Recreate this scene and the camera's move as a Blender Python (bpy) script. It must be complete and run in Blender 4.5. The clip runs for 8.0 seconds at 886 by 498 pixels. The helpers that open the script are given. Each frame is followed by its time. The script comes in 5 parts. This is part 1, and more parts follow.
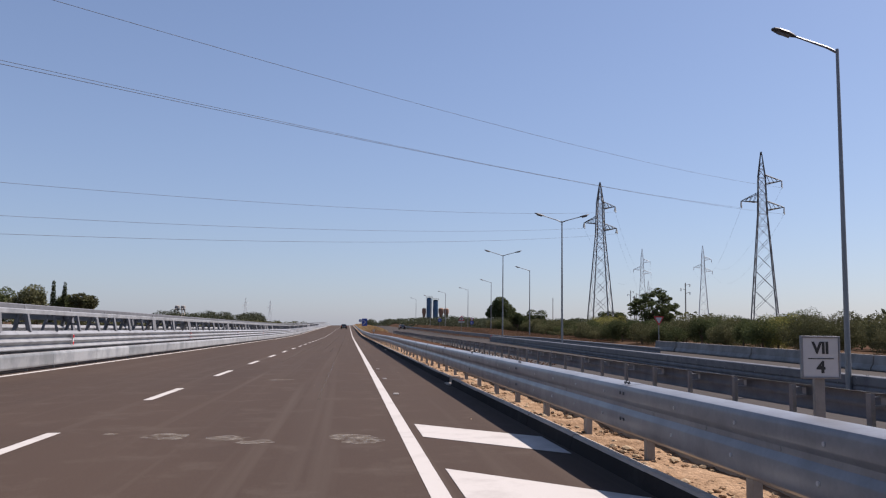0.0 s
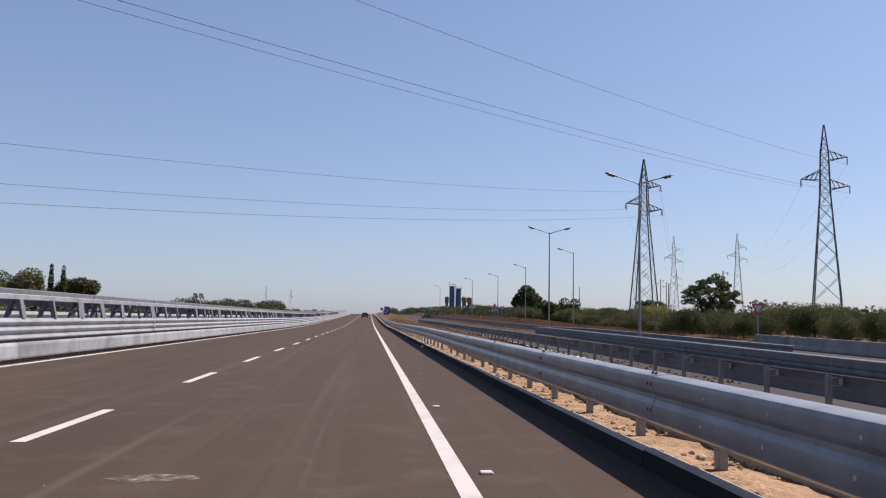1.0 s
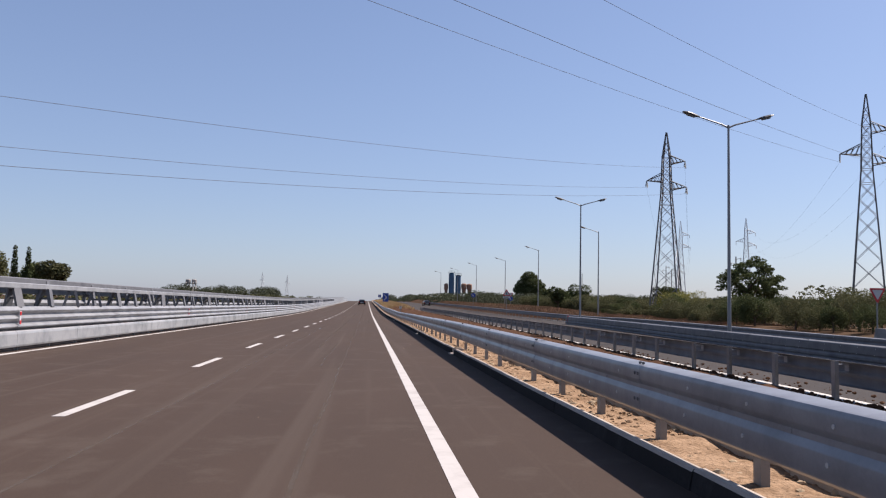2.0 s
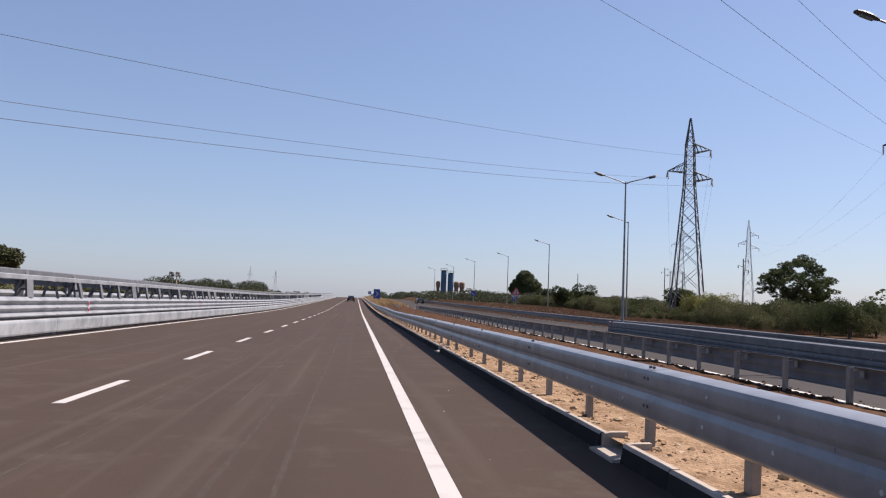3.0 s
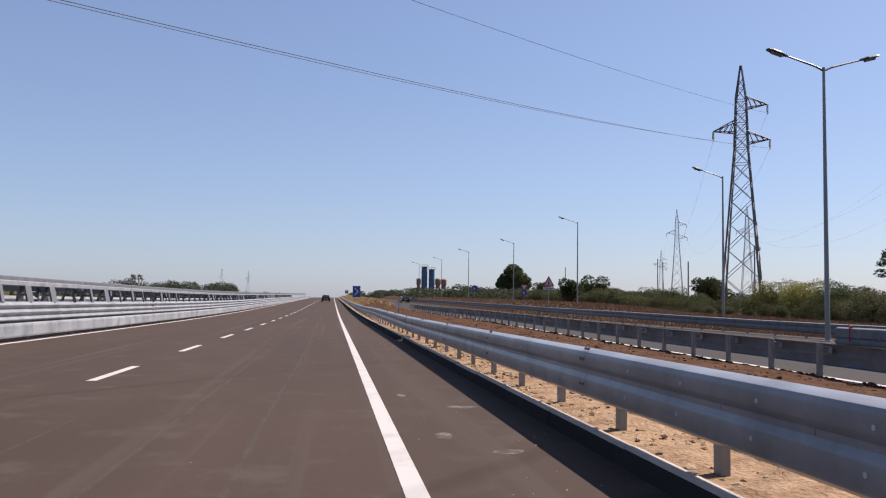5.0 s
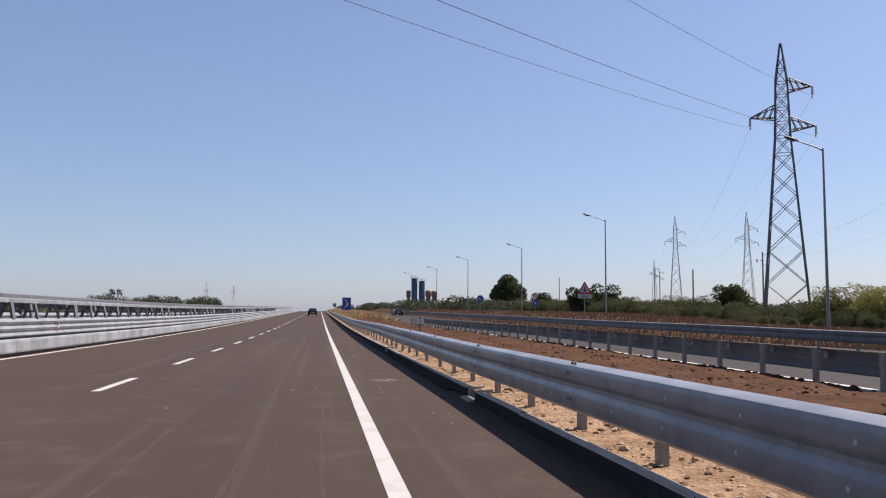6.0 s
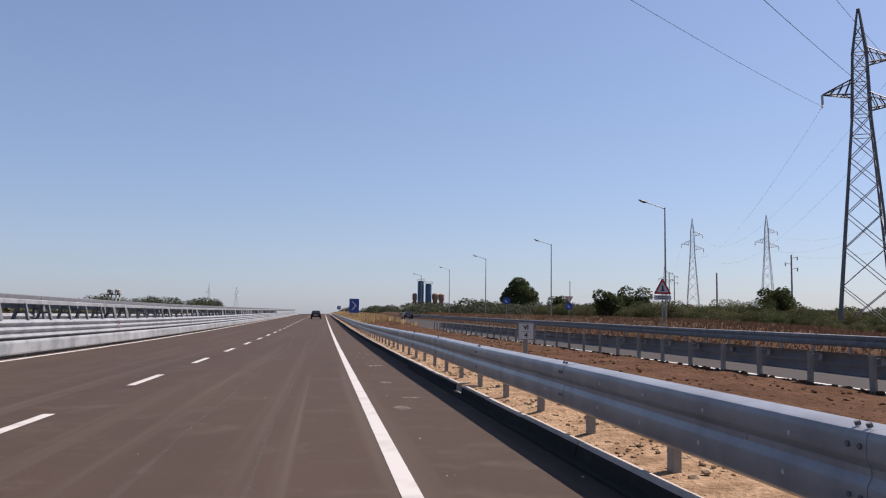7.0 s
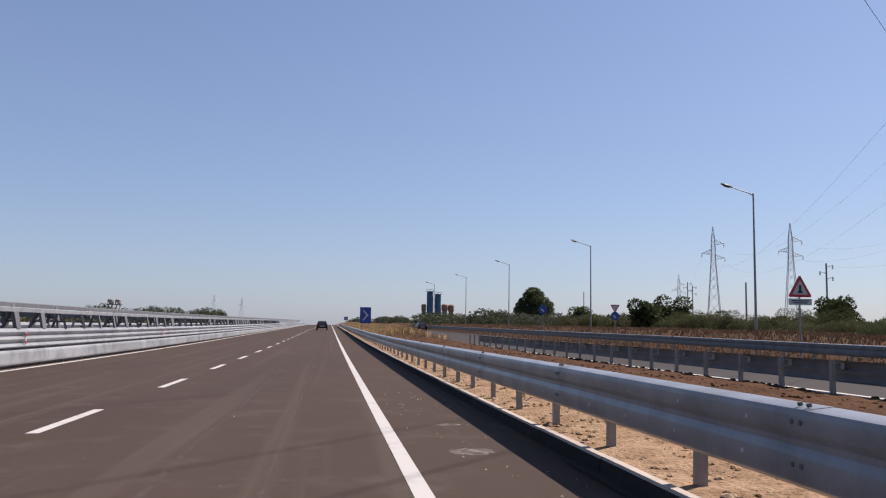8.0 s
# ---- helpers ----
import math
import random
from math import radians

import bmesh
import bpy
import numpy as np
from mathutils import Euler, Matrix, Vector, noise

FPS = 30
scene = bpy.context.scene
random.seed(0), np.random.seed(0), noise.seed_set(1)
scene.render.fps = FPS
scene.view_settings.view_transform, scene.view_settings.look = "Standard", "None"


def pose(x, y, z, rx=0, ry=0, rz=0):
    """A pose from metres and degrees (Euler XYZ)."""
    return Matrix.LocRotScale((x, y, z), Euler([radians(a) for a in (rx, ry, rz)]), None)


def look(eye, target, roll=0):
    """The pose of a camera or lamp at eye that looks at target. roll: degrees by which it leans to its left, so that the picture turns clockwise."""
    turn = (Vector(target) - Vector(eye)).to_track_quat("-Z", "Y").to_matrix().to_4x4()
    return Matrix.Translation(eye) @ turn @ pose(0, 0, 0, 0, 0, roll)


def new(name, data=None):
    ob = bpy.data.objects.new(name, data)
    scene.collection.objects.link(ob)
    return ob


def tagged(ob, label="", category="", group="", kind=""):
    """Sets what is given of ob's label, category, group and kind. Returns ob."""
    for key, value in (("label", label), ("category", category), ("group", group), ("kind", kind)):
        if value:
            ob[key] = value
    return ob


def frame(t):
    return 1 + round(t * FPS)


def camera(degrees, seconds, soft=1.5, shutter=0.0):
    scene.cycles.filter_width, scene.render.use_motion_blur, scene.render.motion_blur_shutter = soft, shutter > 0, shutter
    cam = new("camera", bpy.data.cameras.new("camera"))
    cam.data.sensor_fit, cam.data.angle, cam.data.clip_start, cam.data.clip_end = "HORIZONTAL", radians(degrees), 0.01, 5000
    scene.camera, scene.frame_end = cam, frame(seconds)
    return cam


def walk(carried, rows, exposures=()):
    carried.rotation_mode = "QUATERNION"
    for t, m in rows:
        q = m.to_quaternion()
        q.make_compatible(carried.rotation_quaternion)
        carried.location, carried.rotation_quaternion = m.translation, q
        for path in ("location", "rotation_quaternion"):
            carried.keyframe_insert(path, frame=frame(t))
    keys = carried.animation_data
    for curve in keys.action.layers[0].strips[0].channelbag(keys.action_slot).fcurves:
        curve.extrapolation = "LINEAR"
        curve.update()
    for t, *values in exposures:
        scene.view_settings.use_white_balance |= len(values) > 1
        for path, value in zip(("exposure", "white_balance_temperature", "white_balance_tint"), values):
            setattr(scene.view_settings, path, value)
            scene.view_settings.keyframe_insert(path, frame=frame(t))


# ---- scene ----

def rise(y):
    """Height of the road along its length."""
    y = min(y, 430.0)
    return 0.0105 * 14 * math.log1p(math.exp((y - 132) / 14))


BANK = 0.0148


def road_z(x, y):
    return BANK * x + rise(y)


def ramp_z(y):
    """Surface of the second carriageway, which climbs to the level of the first."""
    return rise(y) + (-0.62 + 0.14 + 0.0105 * (y - 36.5) if y < 84 else 0.02)


def ease(y, a, b):
    k = min(1.0, max(0.0, (y - a) / (b - a)))
    return k * k * (3 - 2 * k)


def rail2_x(y):
    return 6.55 + 1.45 * ease(y, 25, 85) + 0.2 * ease(y, 85, 120)


def soil2(y):
    """Height of the earth at the second guardrail."""
    return rise(y) - 0.1 * (1 - ease(y, 15, 42)) + 0.05 * ease(y, 35, 75) + 0.19 * ease(y, 75, 116)


# ---- camera ----
cam = camera(56.58, 8.0, soft=1.2)
PATH = [
    (0, pose(-0.072, 0.018, 1.172, 95.648, -0.741, -6.550)),
    (0.5, pose(-0.092, 6.095, 1.172, 95.162, -1.025, -5.604)),
    (1, pose(-0.099, 13.377, 1.177, 94.873, -1.039, -5.110)),
    (1.5, pose(-0.077, 19.724, 1.202, 94.318, -0.724, -5.067)),
    (3, pose(-0.055, 40.396, 1.236, 93.893, -2.237, -6.027)),
    (3.5, pose(-0.002, 46.574, 1.174, 94.202, -1.823, -6.469)),
    (4, pose(0.023, 53.656, 1.164, 93.724, -1.240, -6.991)),
    (4.5, pose(0.064, 59.780, 1.149, 93.638, -1.109, -7.223)),
    (6, pose(0.082, 79.568, 1.159, 94.683, -0.310, -8.491)),
    (6.5, pose(0.059, 85.462, 1.140, 94.954, -0.129, -8.430)),
    (7, pose(-0.017, 92.175, 1.201, 94.942, -0.760, -8.255)),
    (7.5, pose(-0.046, 98.097, 1.190, 95.203, -0.920, -7.908)),
    (8, pose(-0.094, 104.831, 1.200, 95.729, -0.908, -7.821)),
]

walk(cam, PATH, exposures=[(0.0, 0.78, 6600, 19), (1.5, 0.88, 6600, 19), (4.5, 0.9, 6600, 19), (6.5, 0.84, 6600, 19), (8.0, 0.77, 6600, 19)])

# ---- light ----
SUN_WAY = Vector((0.743, 0.3, 1.0)).normalized()
world = bpy.data.worlds.new("sky")
scene.world = world
world.use_nodes = True
wn = world.node_tree
wn.nodes.clear()
sky = wn.nodes.new("ShaderNodeTexSky")
sky.sky_type = "NISHITA"
sky.sun_disc = False
sky.sun_elevation = math.asin(SUN_WAY.z)
sky.sun_rotation = math.atan2(SUN_WAY.x, SUN_WAY.y)
sky.air_density, sky.dust_density, sky.ozone_density = 1.0, 0.7, 4.0
bg = wn.nodes.new("ShaderNodeBackground")
bg.inputs["Strength"].default_value = 0.07
haze = wn.nodes.new("ShaderNodeMix")  # summer haze evens out the sky
haze.data_type = "RGBA"
haze.inputs["B"].default_value = (2.5, 3.4, 5.2, 1)
where = wn.nodes.new("ShaderNodeTexCoord")
axes = wn.nodes.new("ShaderNodeSeparateXYZ")
thick = wn.nodes.new("ShaderNodeMapRange")  # the haze lies low and thins out upwards
thick.inputs["From Min"].default_value, thick.inputs["From Max"].default_value = 0.0, 0.8
thick.inputs["To Min"].default_value, thick.inputs["To Max"].default_value = 0.42, 0.0
wn.links.new(where.outputs["Generated"], axes.inputs[0])
wn.links.new(axes.outputs["Z"], thick.inputs["Value"])
wn.links.new(thick.outputs[0], haze.inputs["Factor"])
wout = wn.nodes.new("ShaderNodeOutputWorld")
wn.links.new(sky.outputs[0], haze.inputs["A"])
wn.links.new(haze.outputs["Result"], bg.inputs[0])
wn.links.new(bg.outputs[0], wout.inputs[0])
sun = bpy.data.lights.new("sun", "SUN")
sun.energy, sun.angle, sun.color = 4.5, radians(0.53), (1.0, 0.95, 0.87)
sun_ob = new("sun", sun)
sun_ob.matrix_world = look(SUN_WAY * 50, (0, 0, 0))

# ---- materials ----


def material(name, base, rough=0.8, metal=0.0, spread=0.25, scale=3.0, fine=60.0, bump=0.2, bump_size=0.01, second=None, stretch=None, mix_at=(0.4, 0.65), random_amount=0.0, spec=None):
    """A surface with colour variation at two scales and fine relief, in object space."""
    m = bpy.data.materials.new(name)
    m.use_nodes = True
    nt = m.node_tree
    nodes, links = nt.nodes, nt.links
    bsdf = nodes["Principled BSDF"]
    bsdf.inputs["Metallic"].default_value = metal
    if spec is None:
        spec = 0.5 if rough < 0.65 else 0.12
    bsdf.inputs["Specular IOR Level"].default_value = spec
    coord = nodes.new("ShaderNodeNewGeometry")
    mapping = nodes.new("ShaderNodeMapping")
    if stretch:
        mapping.inputs["Scale"].default_value = stretch
    links.new(coord.outputs["Position"], mapping.inputs["Vector"])
    big = nodes.new("ShaderNodeTexNoise")
    big.inputs["Scale"].default_value = scale
    big.inputs["Detail"].default_value = 6
    big.inputs["Roughness"].default_value = 0.6
    links.new(mapping.outputs[0], big.inputs["Vector"])
    small = nodes.new("ShaderNodeTexNoise")
    small.inputs["Scale"].default_value = fine
    small.inputs["Detail"].default_value = 3
    links.new(coord.outputs["Position"], small.inputs["Vector"])
    ramp = nodes.new("ShaderNodeMapRange")
    ramp.inputs["From Min"].default_value, ramp.inputs["From Max"].default_value = mix_at
    links.new(big.outputs["Fac"], ramp.inputs["Value"])
    mix = nodes.new("ShaderNodeMix")
    mix.data_type = "RGBA"
    other = second or tuple(c * (1 - spread) for c in base)
    mix.inputs["A"].default_value = (*base, 1)
    mix.inputs["B"].default_value = (*other, 1)
    links.new(ramp.outputs[0], mix.inputs["Factor"])
    value = nodes.new("ShaderNodeMapRange")
    value.inputs["To Min"].default_value, value.inputs["To Max"].default_value = 1 - spread, 1 + spread
    links.new(small.outputs["Fac"], value.inputs["Value"])
    hue = nodes.new("ShaderNodeHueSaturation")
    links.new(mix.outputs["Result"], hue.inputs["Color"])
    if random_amount:
        info = nodes.new("ShaderNodeObjectInfo")
        island = nodes.new("ShaderNodeMapRange")
        island.inputs["To Min"].default_value, island.inputs["To Max"].default_value = 1 - random_amount, 1 + random_amount
        links.new(info.outputs["Random"], island.inputs["Value"])
        times = nodes.new("ShaderNodeMath")
        times.operation = "MULTIPLY"
        links.new(value.outputs[0], times.inputs[0])
        links.new(island.outputs[0], times.inputs[1])
        links.new(times.outputs[0], hue.inputs["Value"])
    else:
        links.new(value.outputs[0], hue.inputs["Value"])
    links.new(hue.outputs["Color"], bsdf.inputs["Base Color"])
    rr = nodes.new("ShaderNodeMapRange")
    rr.inputs["To Min"].default_value, rr.inputs["To Max"].default_value = max(0.02, rough - 0.12), min(1.0, rough + 0.12)
    links.new(big.outputs["Fac"], rr.inputs["Value"])
    links.new(rr.outputs[0], bsdf.inputs["Roughness"])
    if bump:
        b = nodes.new("ShaderNodeBump")
        b.inputs["Strength"].default_value = bump
        b.inputs["Distance"].default_value = bump_size
        links.new(small.outputs["Fac"], b.inputs["Height"])
        links.new(b.outputs[0], bsdf.inputs["Normal"])
    return m


def asphalt(name, base, light):
    """Rolled asphalt: stone grain, long wheel tracks and pale dusty stains."""
    m = material(name, base, rough=0.85, spread=0.24, scale=0.35, fine=70.0, bump=0.25, bump_size=0.004, second=tuple(c * 1.16 for c in base), stretch=(1.0, 0.18, 1.0), mix_at=(0.38, 0.62), spec=0.1)
    nt = m.node_tree
    nodes, links = nt.nodes, nt.links
    bsdf = nodes["Principled BSDF"]
    colour = bsdf.inputs["Base Color"].links[0].from_socket
    geo = nodes.new("ShaderNodeNewGeometry")
    mp = nodes.new("ShaderNodeMapping")
    mp.inputs["Scale"].default_value = (2.6, 0.03, 1.0)
    links.new(geo.outputs["Position"], mp.inputs["Vector"])
    streak = nodes.new("ShaderNodeTexNoise")
    streak.inputs["Scale"].default_value, streak.inputs["Detail"].default_value, streak.inputs["Distortion"].default_value = 1.0, 6, 0.8
    links.new(mp.outputs[0], streak.inputs["Vector"])
    r1 = nodes.new("ShaderNodeMapRange")
    r1.inputs["From Min"].default_value, r1.inputs["From Max"].default_value = 0.54, 0.76
    r1.inputs["To Max"].default_value = 0.4
    links.new(streak.outputs["Fac"], r1.inputs["Value"])
    blot = nodes.new("ShaderNodeTexNoise")
    blot.inputs["Scale"].default_value, blot.inputs["Detail"].default_value, blot.inputs["Roughness"].default_value = 1.1, 8, 0.7
    links.new(geo.outputs["Position"], blot.inputs["Vector"])
    r2 = nodes.new("ShaderNodeMapRange")
    r2.inputs["From Min"].default_value, r2.inputs["From Max"].default_value = 0.52, 0.78
    r2.inputs["To Max"].default_value = 0.5
    links.new(blot.outputs["Fac"], r2.inputs["Value"])
    top = nodes.new("ShaderNodeMath")
    top.operation = "MAXIMUM"
    links.new(r1.outputs[0], top.inputs[0])
    links.new(r2.outputs[0], top.inputs[1])
    mix = nodes.new("ShaderNodeMix")
    mix.data_type = "RGBA"
    links.new(top.outputs[0], mix.inputs["Factor"])
    links.new(colour, mix.inputs["A"])
    mix.inputs["B"].default_value = (*light, 1)
    links.new(mix.outputs["Result"], bsdf.inputs["Base Color"])
    return m


def leaf_material(name, base, dry):
    m = material(name, base, rough=0.9, spread=0.2, scale=0.5, fine=5.0, bump=0, second=dry, mix_at=(0.45, 0.8), random_amount=0.2, spec=0.05)
    nt = m.node_tree
    bsdf = nt.nodes["Principled BSDF"]
    thin = nt.nodes.new("ShaderNodeBsdfTranslucent")
    nt.links.new(bsdf.inputs["Base Color"].links[0].from_socket, thin.inputs["Color"])
    both = nt.nodes.new("ShaderNodeMixShader")
    both.inputs[0].default_value = 0.22
    nt.links.new(bsdf.outputs[0], both.inputs[1])
    nt.links.new(thin.outputs[0], both.inputs[2])
    nt.links.new(both.outputs[0], nt.nodes["Material Output"].inputs["Surface"])
    return m




def broken(m, lo, hi, scale, most=1.0):
    """Let the ground show through a thin deposit."""
    nt = m.node_tree
    geo = nt.nodes.new("ShaderNodeNewGeometry")
    tex = nt.nodes.new("ShaderNodeTexNoise")
    tex.inputs["Scale"].default_value, tex.inputs["Detail"].default_value, tex.inputs["Roughness"].default_value = scale, 8, 0.7
    nt.links.new(geo.outputs["Position"], tex.inputs["Vector"])
    cut = nt.nodes.new("ShaderNodeMapRange")
    cut.inputs["From Min"].default_value, cut.inputs["From Max"].default_value = lo, hi
    cut.inputs["To Max"].default_value = most
    nt.links.new(tex.outputs["Fac"], cut.inputs["Value"])
    nt.links.new(cut.outputs[0], nt.nodes["Principled BSDF"].inputs["Alpha"])


ASPHALT = asphalt("asphalt", (0.0508, 0.035, 0.0268), (0.107, 0.087, 0.071))
ASPHALT_RAMP = asphalt("pale_asphalt", (0.041, 0.035, 0.0315), (0.068, 0.059, 0.052))
PAINT = material("road_paint", (0.43, 0.405, 0.38), rough=0.7, spread=0.1, scale=2.5, fine=120, bump=0.2, bump_size=0.002, second=(0.33, 0.305, 0.285), mix_at=(0.5, 0.75))
PAINT_WORN = material("dusty_road_paint", (0.422, 0.397, 0.372), rough=0.8, spread=0.16, scale=2.0, fine=90, bump=0.2, bump_size=0.002, second=(0.260, 0.236, 0.217), mix_at=(0.5, 0.7))
DUST = material("dust_patch", (0.27, 0.24, 0.205), rough=0.9, spread=0.25, scale=6, fine=60)
broken(DUST, 0.42, 0.72, 9.0)
STREAK = material("dusty_paving_joint", (0.125, 0.104, 0.088), rough=0.9, spread=0.25, scale=6, fine=60)
broken(STREAK, 0.3, 0.8, 4.0, 0.7)
broken(PAINT_WORN, 0.25, 0.42, 5.0)
CONCRETE = material("concrete", (0.25, 0.23, 0.205), rough=0.9, spread=0.14, scale=1.5, fine=70, bump=0.4, bump_size=0.006, random_amount=0.08)
CONCRETE_GREY = material("grey_cast_concrete", (0.3, 0.285, 0.265), rough=0.9, spread=0.16, scale=1.2, fine=60, bump=0.4, bump_size=0.006, second=(0.22, 0.205, 0.19), random_amount=0.1)
CONCRETE_PALE = material("pale_cast_concrete", (0.56, 0.53, 0.49), rough=0.9, spread=0.14, scale=1.5, fine=60, bump=0.4, bump_size=0.006, random_amount=0.08)
KERB = material("kerb_concrete", (0.4, 0.34, 0.285), rough=0.9, spread=0.18, scale=3, fine=80, bump=0.4, bump_size=0.006, random_amount=0.08)
# kerb concrete darkened so that its shaded road side is in the colour
KERB_FACE = material("shaded_kerb_concrete", (0.034, 0.031, 0.03), rough=0.9, spread=0.2, scale=3, fine=60, bump=0.4, bump_size=0.006, second=(0.055, 0.051, 0.048), mix_at=(0.55, 0.8), random_amount=0.12, spec=0.02)
GALV = material("galvanised_steel", (0.22, 0.227, 0.243), rough=0.36, metal=0.1, spread=0.12, scale=2.2, fine=35, bump=0.06, bump_size=0.003, second=(0.155, 0.16, 0.174), random_amount=0.06, spec=0.5)
GALV_DULL = material("dull_galvanised_steel", (0.13, 0.132, 0.14), rough=0.6, metal=0.15, spread=0.12, scale=2.2, fine=35, bump=0.06, bump_size=0.003, second=(0.1, 0.102, 0.11), random_amount=0.08)
GALV_NEW = material("new_galvanised_steel", (0.3, 0.305, 0.312), rough=0.45, metal=0.25, spread=0.1, scale=1.5, fine=30, bump=0.05, bump_size=0.003, second=(0.2, 0.205, 0.215), random_amount=0.05)
GALV_KICK = material("spangled_galvanised_steel", (0.3, 0.305, 0.31), rough=0.5, metal=0.25, spread=0.12, scale=0.9, fine=14, bump=0.1, bump_size=0.012, second=(0.19, 0.2, 0.205), mix_at=(0.45, 0.62), random_amount=0.14)
GALV_POST = material("weathered_steel_post", (0.25, 0.235, 0.22), rough=0.6, metal=0.4, spread=0.16, scale=4, fine=40, bump=0.1, bump_size=0.003, random_amount=0.1)
# lattice steel with the haze of distance painted into its colour
STEEL_HAZE = material("hazed_lattice_steel", (0.4, 0.415, 0.44), rough=0.6, metal=0.2, spread=0.12, scale=1, fine=12, bump=0)
LATTICE_PALE = material("weathered_bracing_steel", (0.28, 0.285, 0.295), rough=0.6, metal=0.3, spread=0.12, scale=1, fine=12, bump=0)
STEEL_DARK = material("lattice_steel", (0.12, 0.122, 0.125), rough=0.6, metal=0.4, spread=0.15, scale=1, fine=12, bump=0)
LAMP_STEEL = material("lamp_steel", (0.21, 0.215, 0.22), rough=0.45, metal=0.3, spread=0.1, scale=1, fine=20, bump=0)
LAMP_HEAD = material("lamp_head_paint", (0.06, 0.062, 0.065), rough=0.5, spread=0.1, scale=2, fine=20, bump=0)
GLASS_DULL = material("frosted_lens", (0.16, 0.16, 0.155), rough=0.25, spread=0.05, scale=3, fine=30, bump=0)
INSULATOR = material("insulator_glass", (0.5, 0.52, 0.5), rough=0.4, spread=0.1, scale=3, fine=20, bump=0)
CABLE = material("weathered_cable", (0.12, 0.12, 0.125), rough=0.85, metal=0.0, spread=0.1, scale=0.5, fine=10, bump=0)
GRAVEL = material("beige_gravel", (0.3, 0.2, 0.125), rough=0.95, spread=0.45, scale=3.5, fine=24, bump=0.9, bump_size=0.035, second=(0.185, 0.117, 0.07), spec=0.02)
SOIL = material("brown_soil", (0.066, 0.035, 0.021), rough=0.95, spread=0.42, scale=1.1, fine=9, bump=0.9, bump_size=0.08, second=(0.095, 0.052, 0.032), spec=0.02)
STONE = material("limestone_stones", (0.43, 0.325, 0.215), rough=0.95, spread=0.22, scale=6, fine=50, bump=0.4, bump_size=0.01, random_amount=0.15, spec=0.02)
FIELD = material("dry_field", (0.085, 0.046, 0.029), rough=0.95, spread=0.3, scale=0.05, fine=1.2, bump=0.6, bump_size=0.1, second=(0.066, 0.046, 0.028), spec=0.02)
DRY_GRASS = material("dry_grass", (0.5, 0.36, 0.185), rough=0.9, spread=0.3, scale=0.4, fine=6, bump=0, second=(0.4, 0.26, 0.125))
BROWN_GRASS = material("brown_grass", (0.25, 0.145, 0.085), rough=0.9, spread=0.3, scale=0.3, fine=6, bump=0, second=(0.3, 0.2, 0.11), mix_at=(0.45, 0.7))
BARK = material("bark", (0.12, 0.09, 0.065), rough=0.95, spread=0.3, scale=4, fine=25, bump=0.6, bump_size=0.03)
LEAF = leaf_material("olive_leaves", (0.092, 0.095, 0.046), (0.112, 0.1, 0.054))
LEAF_DARK = leaf_material("dark_leaves", (0.065, 0.08, 0.034), (0.09, 0.095, 0.042))
LEAF_YELLOW = leaf_material("yellow_green_leaves", (0.2, 0.195, 0.06), (0.16, 0.14, 0.055))
LEAF_FAR = leaf_material("distant_leaves", (0.072, 0.082, 0.05), (0.085, 0.088, 0.058))
SIGN_WHITE = material("white_sign_sheet", (0.47, 0.47, 0.465), rough=0.5, spread=0.05, scale=2, fine=30, bump=0)
SIGN_GREY = material("grey_sign_back", (0.2, 0.205, 0.215), rough=0.5, metal=0.4, spread=0.08, scale=2, fine=30, bump=0)
SIGN_RED = material("red_sign_sheet", (0.5, 0.03, 0.035), rough=0.45, spread=0.08, scale=2, fine=30, bump=0)
SIGN_BLUE = material("blue_sign_sheet", (0.016, 0.056, 0.288), rough=0.45, spread=0.08, scale=2, fine=30, bump=0)
SIGN_BLACK = material("black_sign_paint", (0.015, 0.015, 0.016), rough=0.5, spread=0.05, scale=2, fine=30, bump=0)
CAR_BLACK = material("dark_car_paint", (0.012, 0.012, 0.015), rough=0.25, spread=0.05, scale=2, fine=40, bump=0)
CAR_GREY = material("grey_car_paint", (0.03, 0.032, 0.037), rough=0.25, metal=0.4, spread=0.05, scale=2, fine=40, bump=0)
CAR_GLASS = material("car_glass", (0.02, 0.025, 0.03), rough=0.06, spread=0.02, scale=2, fine=40, bump=0)
RUBBER = material("tyre_rubber", (0.02, 0.02, 0.02), rough=0.85, spread=0.1, scale=5, fine=60, bump=0)
TAIL_LIGHT = material("red_tail_lens", (0.4, 0.015, 0.015), rough=0.2, spread=0.05, scale=5, fine=60, bump=0)
SILO_BLUE = material("blue_silo_paint", (0.04, 0.11, 0.2), rough=0.5, spread=0.15, scale=0.4, fine=3, bump=0)
RUST = material("rusty_orange_steel", (0.28, 0.17, 0.12), rough=0.8, spread=0.25, scale=0.6, fine=4, bump=0)
PLASTER = material("pale_plaster", (0.6, 0.54, 0.46), rough=0.9, spread=0.1, scale=0.3, fine=4, bump=0)

# ---- building helpers ----


def mesh_from(bm, name, mat):
    me = bpy.data.meshes.new(name)
    bm.normal_update()
    bm.to_mesh(me)
    bm.free()
    me.materials.append(mat)
    return me


def part(name, bm, mat, parent=None, label=""):
    """Link a bmesh as one mesh object, under a thing if one is given."""
    ob = new(name, mesh_from(bm, name, mat))
    ob.parent = parent
    return tagged(ob, label)


def piece(name, me, parent, m):
    """One more object on a shared mesh."""
    ob = new(name, me)
    ob.parent = parent
    ob.matrix_local = m
    return ob


def thing(name, m, label, category, group="", kind=""):
    ob = new(name)
    ob.empty_display_size = 0.2
    ob.matrix_world = m
    return tagged(ob, label, category, group, kind)


